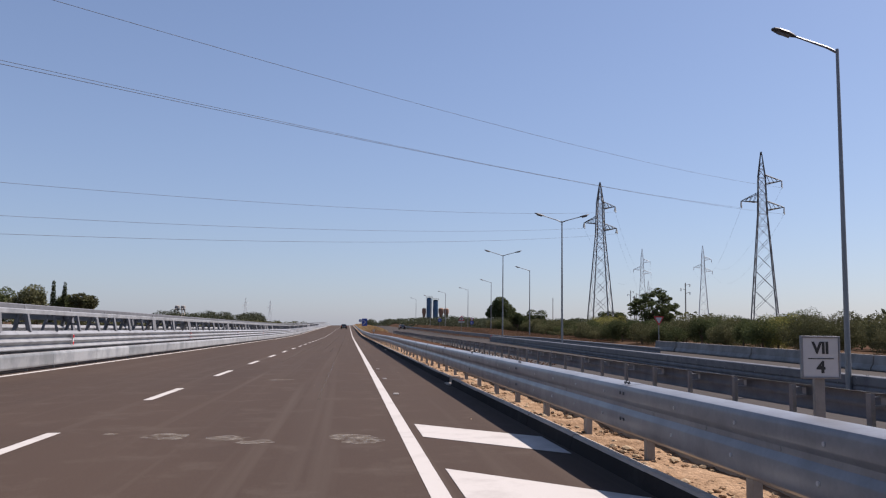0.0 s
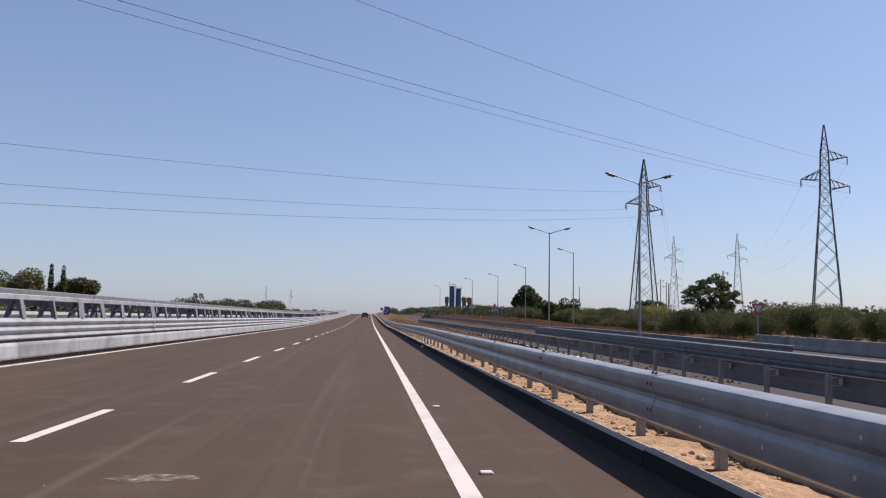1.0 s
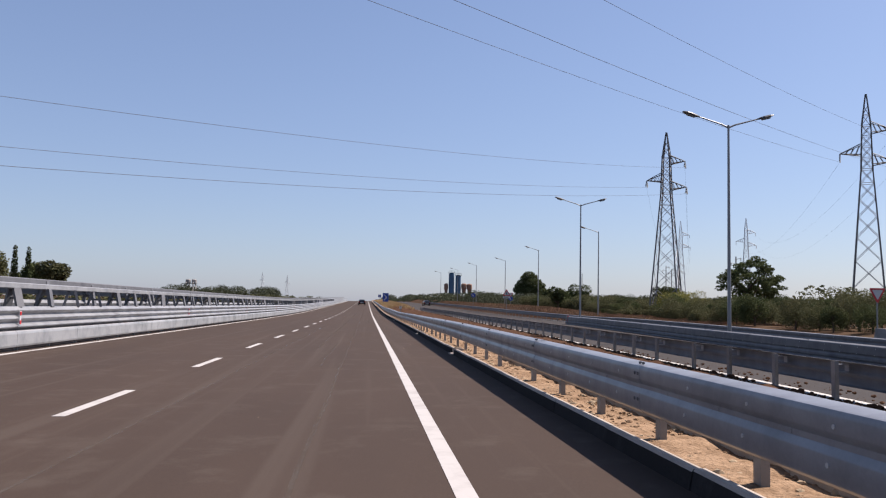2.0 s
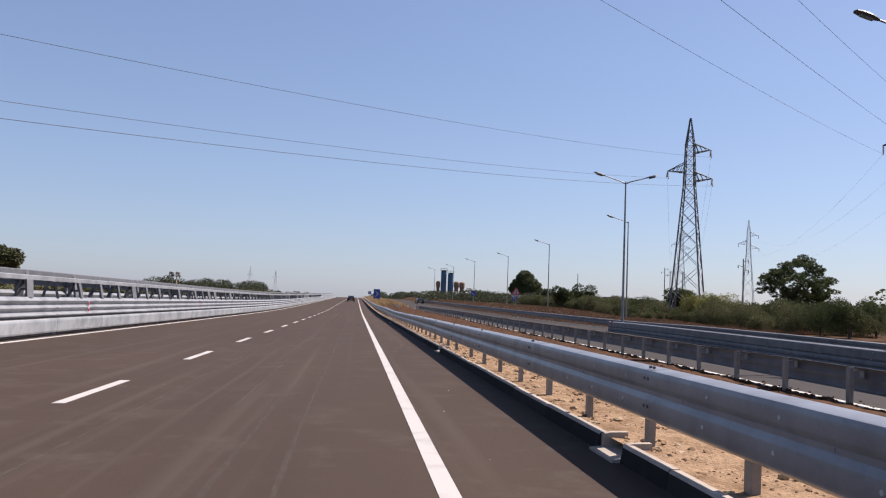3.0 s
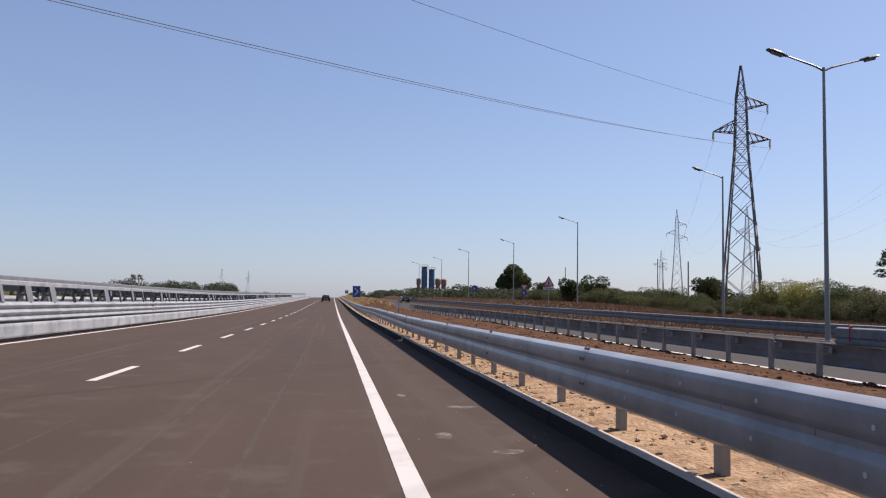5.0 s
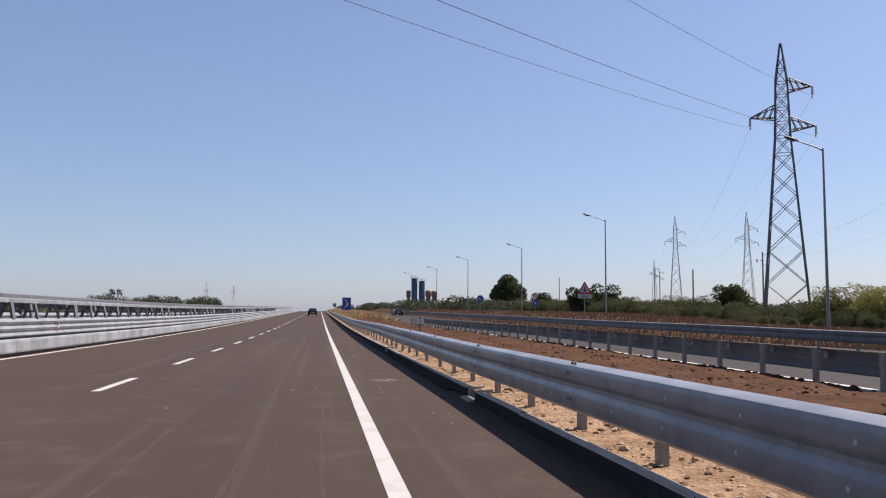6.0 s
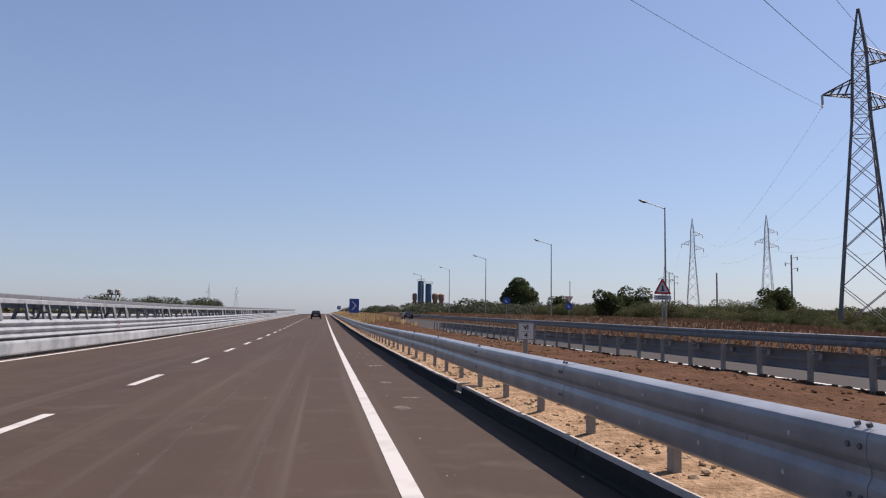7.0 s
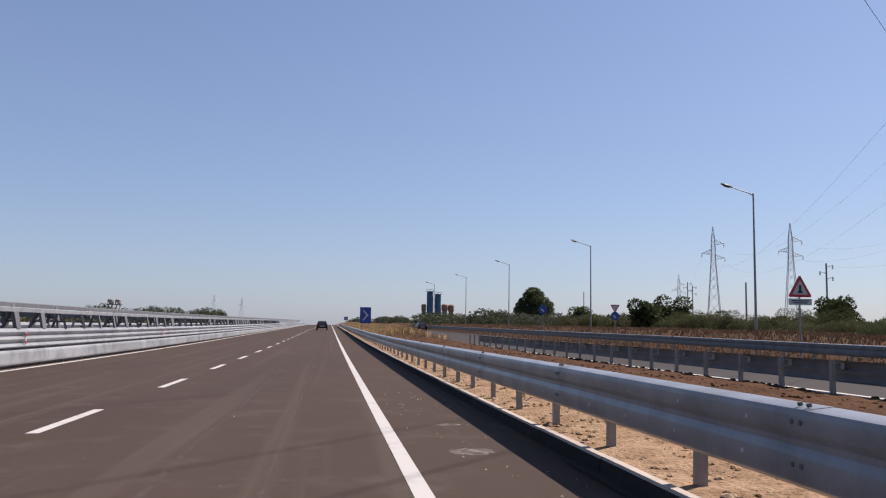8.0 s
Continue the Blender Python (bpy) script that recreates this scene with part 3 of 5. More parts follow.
RAIL_LEVELS = ((-20, 0.525), (5, 0.525), (25, 0.54), (51, 0.588), (64, 0.568), (90, 0.526), (104, 0.585), (111, 0.622), (140, 0.6), (400, 0.58))


def rail_mid(y):
    """Height of the first guardrail's middle, which wanders a little."""
    for (a, p), (b, q) in zip(RAIL_LEVELS, RAIL_LEVELS[1:]):
        if y <= b:
            return road_z(2.3, y) + p + (q - p) * ease(y, a, b)
    return road_z(2.3, y) + 0.58


def pitch(fn, y, length):
    return math.degrees(math.atan2(fn(y + length) - fn(y), length))


def post_rows(y0, y1, stretches):
    """Places of the posts; each stretch has its end, one post and the spacing."""
    out = []
    for end, one, spacing in stretches:
        y = one + math.ceil((y0 - one) / spacing) * spacing
        while y <= min(end, y1):
            if not out or y - out[-1] > 0.55 * spacing:
                out.append(y)
            y += spacing
        y0 = end
    return out


def guardrail(at, y0, y1, stretches, mid, side, post_off, post_h, label, beam_mat=GALV, post_mat=GALV_POST, spacer=0.0, first=0.0, points=W_POINTS):
    """A whole run of rail; mid(y) is the height of the beam's middle."""
    rail = thing("guardrail", Matrix.Identity(4), label, "guardrail")
    bmesh_ = beam_mesh(points, side, beam_mat)
    pm = post_mesh(post_h, post_mat)
    hm = head_mesh(spacer, GALV_NEW) if spacer else None
    k = math.ceil((y0 - first) / BEAM)
    y = first + k * BEAM
    rr = random.Random(int(y * 100))
    while y + BEAM <= y1 + 0.01:
        piece("beam", bmesh_, rail, pose(at(y), y, mid(y) + rr.uniform(-0.002, 0.002), pitch(mid, y, BEAM), 0, -math.degrees(math.atan2(at(y + BEAM) - at(y), BEAM)) + rr.uniform(-0.03, 0.03)))
        y += BEAM
    for y in post_rows(y0, y1, stretches):
        p = piece("post", pm, rail, pose(at(y) + post_off, y, mid(y) + 0.17 - post_h, rr.uniform(-0.8, 0.8), rr.uniform(-0.8, 0.8), rr.uniform(-3, 3)))
        if hm:
            piece("spacer", hm, p, pose(0.03, 0, post_h - 0.04))
    return rail


SLIM_POINTS = [(x * 0.9, z * 0.86) for x, z in W_FULL]
guardrail(lambda y: 2.34, -14, 330, ((40, 31.57, 1.775), (59, 54.3, 1.79), (80, 63.99, 1.77), (97, 90.36, 1.775), (330, 110.27, 1.79)), rail_mid, -1, 0.06, 1.1, "grey galvanised double-wave guardrail on steel posts by the gravel", first=64.55)
guardrail(lambda y: rail2_x(y) + 0.2, -8, 156, ((45, 36.15, 1.87), (80, 57.68, 1.93), (108, 100.23, 1.65), (154.5, 120.79, 1.56)), lambda y: soil2(y) + 0.37, 1, -0.2, 0.95, "grey galvanised guardrail with spacers, seen from behind", beam_mat=GALV_DULL, spacer=0.14, first=1.0, points=SLIM_POINTS)
guardrail(lambda y: 15.5, 6, 90, ((90, 7.0, 2.2),), lambda y: ramp_z(y) + 0.42, -1, 0.06, 1.0, "tall dark grey triple-wave barrier beside the slip road", beam_mat=GALV_DULL, first=1.3, points=TALL_POINTS)
guardrail(lambda y: 19.4 - 1.1 * ease(y, 72, 115), 49, 290, ((290, 75.0, 2.2),), lambda y: ramp_z(y) + 0.41 + 0.22 * ease(y, 90, 125) + 0.13 * ease(y, 120, 155), -1, 0.06, 1.0, "long grey guardrail in front of the dry grass", beam_mat=GALV_DULL, first=1.3)

# red end marker of the shorter rail
bm = bmesh.new()
add_box(bm, (-0.1, -0.02, -0.24), (0.06, 0.0, 0.24), 0.004)
for i in range(4):
    add_box(bm, (-0.105, -0.03, -0.22 + i * 0.12), (0.065, -0.019, -0.16 + i * 0.12))
o = part("rail_end_marker", bm, SIGN_RED)
o.location = (15.5, 89.2, ramp_z(89.2) + 0.42)
tagged(o, "red marker plate on the end of the guardrail", "marker plate")

# ---- tall barrier on the left ----
LX = -9.05
KICK = [(0.0, 0.0), (0.045, 0.02), (0.06, 0.06), (0.06, 0.30), (0.045, 0.345), (0.0, 0.37), (-0.02, 0.37), (-0.02, 0.0)]
TRI = [(0.012 + 0.05 * (1 + math.cos(2 * math.pi * z / 0.19)), z) for z in frange(-0.285, 0.285, 0.019)]


def left_z(y):
    return road_z(-9.0, y) * 0.92 + 0.02


def plate_post(mat):
    """A trapezoid post of two folded plates with a web between."""
    bm = bmesh.new()
    add_prism(bm, [(0.04, 0.0), (-0.04, 0.0), (-0.15, 0.5), (-0.08, 0.5)], -0.115, 0.115)
    add_prism(bm, [(-0.39, 0.0), (-0.47, 0.0), (-0.32, 0.5), (-0.25, 0.5)], -0.115, 0.115)
    add_box(bm, (-0.44, -0.05, -0.03), (0.02, 0.05, 0.0))
    add_box(bm, (-0.33, -0.02, 0.2), (-0.09, 0.02, 0.26))
    for v in bm.verts:
        v.co.y += 0.12 * (v.co.z - 0.25) * 0.35
    return mesh_from(bm, "post", mat)


def low_post(mat):
    bm = bmesh.new()
    add_box(bm, (-0.1, -0.05, -0.35), (-0.03, 0.05, 0.95), 0.004)
    return mesh_from(bm, "low_post", mat)


barrier = thing("median_barrier", Matrix.Identity(4), "tall pale galvanised barrier with open upper rails beside the lane", "barrier")
bm = bmesh.new()
add_profile(bm, [(x, z * 1.17 - 0.02) for x, z in KICK], 0.0, BEAM - 0.012)
kick_me = mesh_from(bm, "kick_rail", GALV_KICK)
bm = bmesh.new()
add_profile(bm, [(x, z * 1.1) for x, z in TRI] + [(-0.006, 0.313), (-0.006, -0.313)], 0.0, BEAM)
for dy in (0.06, 0.14):
    for z in (-0.21, 0.0, 0.21):
        add_bar(bm, (0.1, dy, z), (0.122, dy, z), 0.015, sides=6)
tri_me = mesh_from(bm, "triple_wave_beam", GALV_NEW)
bm = bmesh.new()
add_profile(bm, [(0.05, -0.06), (0.065, -0.045), (0.065, 0.045), (0.05, 0.06), (-0.05, 0.06), (-0.065, 0.045), (-0.065, -0.045), (-0.05, -0.06)], 0.0, BEAM)
tube_me = mesh_from(bm, "top_rail", GALV_NEW)
bm = bmesh.new()
add_profile(bm, [(0.05, -0.06), (0.065, -0.045), (0.065, 0.045), (0.05, 0.06), (-0.05, 0.06), (-0.065, 0.045), (-0.065, -0.045), (-0.05, -0.06)], 0.0, BEAM)
rear_tube_me = mesh_from(bm, "top_rail", GALV_DULL)
bm = bmesh.new()
add_profile(bm, [(0.03, -0.1), (0.05, -0.08), (0.05, 0.08), (0.03, 0.1), (-0.03, 0.1), (-0.05, 0.08), (-0.05, -0.08), (-0.03, -0.1)], 0.0, BEAM)
# dark steel puts the shaded band behind the posts into this rail's colour
mid_me = mesh_from(bm, "middle_rail", STEEL_DARK)
post_me, low_me = plate_post(GALV_DULL), low_post(GALV_POST)
k = -3
while k * BEAM < 400:
    y = k * BEAM
    a = pitch(left_z, y, BEAM)
    z = left_z(y)
    piece("kick_rail", kick_me, barrier, pose(LX, y, z + 0.075, a))
    piece("triple_wave_beam", tri_me, barrier, pose(LX - 0.12, y, z + 0.8, a))
    piece("top_rail", tube_me, barrier, pose(LX - 0.3, y, z + 1.66, a) @ Matrix.Diagonal((1, 1, 1.3, 1)))
    k += 1
rng = random.Random(17)
y = -8.0
while y < 260:
    piece("post", post_me, barrier, pose(LX - 0.1, y, left_z(y) + 1.1, rng.uniform(-7, 7), 0, rng.choice((-24, -10, 0, 8, 20))))
    piece("low_post", low_me, barrier, pose(LX - 0.08, y, left_z(y) - 0.02))
    y += 2.2
back = thing("rear_median_barrier", Matrix.Identity(4), "second tall galvanised barrier behind the first, facing the other way", "barrier")
k = -3
while k * BEAM < 400:
    y = k * BEAM + 1.2
    a = pitch(left_z, y, BEAM)
    z = left_z(y)
    piece("triple_wave_beam", tri_me, back, pose(LX - 1.75, y, z + 0.98, a, 0, 0))
    piece("middle_rail", mid_me, back, pose(LX - 1.72, y, z + 1.56, a))
    piece("top_rail", rear_tube_me, back, pose(LX - 1.5, y, z + 1.86, a) @ Matrix.Diagonal((1, 1, 1.5, 1)))
    k += 1
y = -7.0
while y < 260:
    piece("post", post_me, back, pose(LX - 1.75, y, left_z(y) + 1.1, 0, 0, 180) @ Matrix.Diagonal((1, 1, 1.6, 1)))
    y += 4.4
# red and white reflectors on the beam
y = 8.0
while y < 200:
    d = thing("delineator", pose(LX + 0.0, y, left_z(y) + 0.83), "small red and white reflector fixed to the barrier beam", "reflector", "reflectors along the barrier")
    bm = bmesh.new()
    add_box(bm, (-0.03, -0.05, -0.16), (0.0, 0.05, 0.16), 0.006)
    part("plate", bm, SIGN_WHITE, d)
    for z in (-0.13, 0.1):
        bm = bmesh.new()
        add_box(bm, (-0.001, -0.045, z - 0.05), (0.012, 0.045, z + 0.05), 0.004)
        part("red_lens", bm, SIGN_RED, d)
    y += 20.5
# concrete edge beam under the barrier
bm = bmesh.new()
for y in frange(-20, 430, 10)[:-1]:
    loop = [(-9.16, -0.3), (-9.16, 0.0), (-11.3, 0.0), (-11.3, -0.6)]
    a = [bm.verts.new((x, y, z + left_z(y) - 0.05)) for x, z in loop]
    b = [bm.verts.new((x, y + 10, z + left_z(y + 10) - 0.05)) for x, z in loop]
    for q in range(4):
        bm.faces.new((a[q], b[q], b[(q + 1) % 4], a[(q + 1) % 4]))
tagged(part("median_edge", bm, CONCRETE), "pale concrete strip under the tall barrier", "kerb", kind="structure")

# ---- street lamps ----


def street_lamp(x, y, z, height, arms, label):
    lamp = thing("street_lamp", pose(x, y, z), label, "street lamp", "lamps along the slip road")
    bm = bmesh.new()
    add_tube(bm, [(0, 0, -0.3), (0, 0, 0.5), (0, 0, height)], [0.095, 0.09, 0.048], 10)
    part("pole", bm, LAMP_STEEL, lamp)
    bm = bmesh.new()
    add_box(bm, (-0.2, -0.2, -0.05), (0.2, 0.2, 0.03), 0.01)
    part("base_plate", bm, LAMP_STEEL, lamp)
    for s in arms:
        bm = bmesh.new()
        add_tube(bm, [(0, 0, height - 0.12), (s * 0.35, 0, height + 0.03), (s * 1.5, 0, height + 0.36)], [0.045, 0.04, 0.032], 8)
        arm = part("arm", bm, LAMP_STEEL, lamp)
        bm = bmesh.new()
        rings = []
        for u, w, h in ((1.4, 0.05, 0.05), (1.5, 0.1, 0.07), (1.7, 0.17, 0.09), (2.0, 0.18, 0.08), (2.15, 0.13, 0.05), (2.2, 0.05, 0.02)):
            cz = height + 0.03 + (u - 0.35) * 0.28
            rings.append([bm.verts.new((s * u, w * math.cos(t), cz + h * math.sin(t) * (1.0 if math.sin(t) > 0 else 0.45))) for t in [i * math.pi / 5 for i in range(10)]])
        for r, q in zip(rings, rings[1:]):
            for i in range(10):
                bm.faces.new((r[i], r[(i + 1) % 10], q[(i + 1) % 10], q[i]))
        bm.faces.new(rings[0][::-1])
        bm.faces.new(rings[-1])
        bmesh.ops.recalc_face_normals(bm, faces=bm.faces)
        head = part("lamp_head", bm, LAMP_HEAD, lamp)
        bm = bmesh.new()
        add_bar(bm, (s * 1.62, 0, height + 0.345), (s * 2.02, 0, height + 0.455), 0.07, sides=8)
        part("lens", bm, GLASS_DULL, head)
    return lamp


for x, y, top in ((15.35, 24.15, 10.35), (16.5, 63.0, 9.9), (17.57, 93.65, 9.95)):
    z = ramp_z(y)
    if y < 30:
        street_lamp(x, y, z, top - z, (-1,), "tall grey steel street lamp with one arm beside the slip road")
    else:
        street_lamp(x, y, z, top - z, (-1, 1), "tall grey steel street lamp with two arms beside the slip road")
for x, y, top in ((26.45, 119.4, 10.2), (26.72, 154.1, 10.38), (27.53, 190.1, 10.68), (26.46, 226, 11.45), (25.86, 262, 11.75), (24.2, 298, 12.3)):
    z = rise(y) + 0.1
    street_lamp(x, y, z, top - z, (-1,), "tall grey steel street lamp with one arm over the dry verge")

# ---- pylons ----


def pylon(x, y, z, height, turn, label, thin=1.0, steel=STEEL_DARK, slim=1.0):
    """A lattice mast: four legs, crossed bracing, a tapered head and three arms."""
    tower = thing("pylon", pose(x, y, z, 0, 0, turn), label, "pylon", "pylons of the power lines")
    s = height / 31.3
    levels = [0, 4.0, 7.7, 11.0, 13.9, 16.4, 18.6, 20.6, 22.2, 23.8, 25.3, 26.8]

    def half(h):
        return 2.4 + (0.8 - 2.4) * h / 20.6 if h < 20.6 else (0.8 + (0.62 - 0.8) * (h - 20.6) / 6.2 if h < 26.8 else 0.56 * (31.3 - h) / 4.5 + 0.06)

    def corner(i, h):
        a = half(h) * slim
        return ((-a, a, a, -a)[i] * s, (-a, -a, a, a)[i] * s, h * s)

    for i in range(4):
        bm = bmesh.new()
        for h0, h1 in ((0, 20.6), (20.6, 26.8), (26.8, 31.3)):
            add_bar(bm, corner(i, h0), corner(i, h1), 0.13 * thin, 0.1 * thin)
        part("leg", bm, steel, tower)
    for i in range(4):
        j = (i + 1) % 4
        bm = bmesh.new()
        for h0, h1 in zip(levels, levels[1:]):
            add_bar(bm, corner(i, h0), corner(j, h1), 0.042 * thin)
            add_bar(bm, corner(j, h0), corner(i, h1), 0.042 * thin)
            if h0 >= 18.6:
                add_bar(bm, corner(i, h0), corner(j, h0), 0.045 * thin)
        for h0, h1 in ((26.8, 28.3), (28.3, 29.6)):
            add_bar(bm, corner(i, h0), corner(j, h1), 0.05 * thin)
            add_bar(bm, corner(i, h0), corner(j, h0), 0.05 * thin)
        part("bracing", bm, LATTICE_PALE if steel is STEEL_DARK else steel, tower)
    ends = []
    for side, h in ((1, 25.7), (-1, 22.65), (1, 21.2)):
        a = half(h) * s
        tip = Vector((side * (3.15 if h > 25 else 3.4) * s, 0, (h + 0.35) * s))
        bm = bmesh.new()
        for yy in (-a, a):
            add_bar(bm, (side * a, yy, h * s), tip, 0.08 * thin)
            add_bar(bm, (side * a, yy, (h + 1.5) * s), tip, 0.07 * thin)
            for k in (0.25, 0.5, 0.75):
                p0 = Vector((side * a, yy, h * s)).lerp(tip, k)
                p1 = Vector((side * a, yy, (h + 1.5) * s)).lerp(tip, k - 0.2)
                add_bar(bm, p0, p1, 0.05 * thin)
            add_bar(bm, Vector((side * a, -yy, h * s)), Vector((side * a, yy, h * s)).lerp(tip, 0.4), 0.04 * thin)
        arm = part("crossarm", bm, steel, tower)
        for dy in (-1, 1):
            bm = bmesh.new()
            p = tip + Vector((0, 0, -0.05))
            q = tip + Vector((0, dy * 0.75 * s, -1.15 * s))
            for k in range(9):
                c0, c1 = p.lerp(q, k / 9), p.lerp(q, (k + 0.55) / 9)
                add_bar(bm, c0, c1, 0.13 * thin, 0.1 * thin, 8)
                add_bar(bm, c1, p.lerp(q, (k + 1) / 9), 0.04, sides=5)
            part("insulator", bm, INSULATOR, arm)
        ends.append(tip + Vector((0, 0, -1.15 * s)))
    m = pose(x, y, z, 0, 0, turn)
    return [m @ e for e in ends]


TALL = "tall grey lattice steel pylon with three arms standing in the scrub"
FAR = "distant lattice steel pylon coloured pale for haze above the hedge"
E1 = pylon(51.2, 164.1, 0.9, 31.3, -32, TALL, slim=1.0)
E2 = pylon(80.4, 152.3, 0.9, 36.3, -33, TALL, slim=0.92)
# far masts get the paler steel in place of real haze
E3 = pylon(154.9, 422.7, 4.5, 41.4, -20, FAR, 1.0, STEEL_HAZE, 0.85)
E4 = pylon(188.3, 421.7, 4.5, 43.8, -20, FAR, 1.0, STEEL_HAZE, 0.85)
E5 = pylon(262, 700, 3.2, 44, -20, FAR, 1.0, STEEL_HAZE, 0.85)
# bars also thinned, so these two fade as if behind haze
E7 = pylon(-123, 1010, 3.0, 34, 30, FAR, 0.6, STEEL_HAZE)
E8 = pylon(-93, 1000, 3.0, 31, 30, FAR, 0.6, STEEL_HAZE)


def cable(p, way, slope, bend, length, label):
    """A hanging conductor from p along way."""
    d = Vector((math.cos(radians(way)), math.sin(radians(way)), 0))
    pts = []
    for i in range(61):
        s = length * i / 60
        pts.append(p + d * s + Vector((0, 0, slope * s + bend * s * s)))
    bm = bmesh.new()
    add_tube(bm, pts, [0.016] * len(pts), 4)
    o = part("power_cable", bm, CABLE)
    tagged(o, label, "cable", "power cables")


def span(p, q, sag):
    pts = []
    for i in range(41):
        k = i / 40
        c = p.lerp(q, k)
        c.z -= sag * 4 * k * (1 - k)
        pts.append(c)
    bm = bmesh.new()
    add_tube(bm, pts, [0.011] * len(pts), 4)
    tagged(part("power_cable", bm, CABLE), "thin sagging power cable between two pylons", "cable", "power cables")


for e, slope, bend in zip(E2, (-0.114669, -0.092197, -0.095739), (0.000232, 0.000168, 0.000158)):
    cable(e, 227.16, slope, bend, 306, "long sagging power cable crossing over the carriageway")
for e, slope, bend in zip(E1, (-0.141365, -0.132147, -0.139675), (0.000312, 0.000289, 0.000305)):
    cable(e, 227.1, slope, bend, 330, "long sagging power cable crossing over the carriageway")
for a, b in ((E1, E3), (E2, E4), (E3, E5)):
    for p, q in zip(a, b):
        span(p, q, 9.0)

# ---- wooden and concrete line poles ----


def line_pole(x, y, z, height, label, arms=True):
    pole = thing("line_pole", pose(x, y, z), label, "pole", "line poles in the fields")
    bm = bmesh.new()
    add_tube(bm, [(0, 0, -0.5), (0, 0, height)], [0.28, 0.2], 8)
    part("shaft", bm, CONCRETE, pole)
    if arms:
        for s, h in ((1, height - 0.5), (-1, height - 2.2), (1, height - 3.6)):
            bm = bmesh.new()
            add_bar(bm, (0, 0, h - 0.5), (s * 1.8, 0, h), 0.09)
            arm = part("bracket", bm, STEEL_DARK, pole)
            bm = bmesh.new()
            for k in range(3):
                add_bar(bm, (s * 1.8, 0, h - 0.35 * k), (s * 1.8, 0, h - 0.35 * k - 0.3), 0.22, 0.16, 8)
            part("insulator", bm, INSULATOR, arm)
    return pole


line_pole(129.1, 305.4, 2.5, 18.2, "concrete line pole with three bracketed insulators")
line_pole(113.2, 318, 2.5, 13.5, "plain grey concrete pole rising behind the scrub", False)
line_pole(130.7, 520, 4, 19, "plain grey concrete pole rising behind the scrub", False)
line_pole(165, 470, 4, 22, "concrete line pole with three bracketed insulators")
line_pole(172, 480, 4, 21, "concrete line pole with three bracketed insulators")

# ---- concrete blocks by the slip road ----
bm = bmesh.new()
add_profile(bm, [(-0.3, 0), (-0.3, 0.08), (-0.16, 0.28), (-0.1, 0.72), (0.1, 0.72), (0.16, 0.28), (0.3, 0.08), (0.3, 0)], 0.02, 3.98)
jersey_me = mesh_from(bm, "concrete_block", CONCRETE_GREY)
for i in range(9):
    y = 29 + i * 4.0
    o = new("concrete_barrier", jersey_me)
    o.matrix_world = pose(25.0 + 0.05 * math.sin(i * 2.1), y, ramp_z(y + 2) + 0.0, pitch(ramp_z, y, 4.0), 0, 0.6 * math.sin(i * 1.7))
    tagged(o, "pale grey concrete barrier block standing on the asphalt", "barrier", "concrete barrier blocks")

# ---- signs ----


def lettering(text, size, parent, at, mat, squeeze=1.0):
    c = bpy.data.curves.new("lettering", "FONT")
    c.body, c.size, c.align_x, c.align_y, c.extrude, c.offset = text, size, "CENTER", "CENTER", 0.001, 0.004
    tmp = bpy.data.objects.new("lettering", c)
    scene.collection.objects.link(tmp)
    me = bpy.data.meshes.new_from_object(tmp.evaluated_get(bpy.context.evaluated_depsgraph_get()))
    bpy.data.objects.remove(tmp)
    me.materials.clear()
    me.materials.append(mat)
    o = new("lettering", me)
    o.parent = parent
    o.matrix_local = Matrix.Translation(at) @ pose(0, 0, 0, 90) @ Matrix.Diagonal((squeeze, 1, 1, 1))
    return o


def distance_sign(x, y, top, upper, lower):
    ground = road_z(2.3, y) + 0.15
    s = thing("distance_sign", pose(x, y, ground), "small white distance marker reading %s over %s" % (upper, lower), "sign", "distance markers")
    h = top - ground
    bm = bmesh.new()
    add_box(bm, (-0.035, -0.0, -0.3), (0.035, 0.03, h - 0.05), 0.006)
    part("post", bm, GALV_POST, s)
    bm = bmesh.new()
    add_box(bm, (-0.122, -0.018, h - 0.25), (0.122, -0.002, h), 0.006)
    p = part("plate", bm, SIGN_WHITE, s)
    bm = bmesh.new()
    for lo, hi in (((-0.13, h - 0.258), (-0.118, h + 0.008)), ((0.118, h - 0.258), (0.13, h + 0.008)), ((-0.118, h - 0.004), (0.118, h + 0.008)), ((-0.118, h - 0.258), (0.118, h - 0.246))):
        add_box(bm, (lo[0], -0.024, lo[1]), (hi[0], 0.0, hi[1]), 0.003)
    part("frame", bm, SIGN_GREY, p, "grey folded metal rim")
    bm = bmesh.new()
    add_box(bm, (-0.085, -0.021, h - 0.137), (0.085, -0.0175, h - 0.131))
    part("divider", bm, SIGN_BLACK, p)
    lettering(upper, 0.1, p, (0, -0.0195, h - 0.07), SIGN_BLACK, 1.0)
    lettering(lower, 0.1, p, (0, -0.0195, h - 0.19), SIGN_BLACK, 1.1)


distance_sign(2.88, 4.94, 1.16, "VII", "4")
distance_sign(3.15, 104.9, 1.17, "VI", "4")


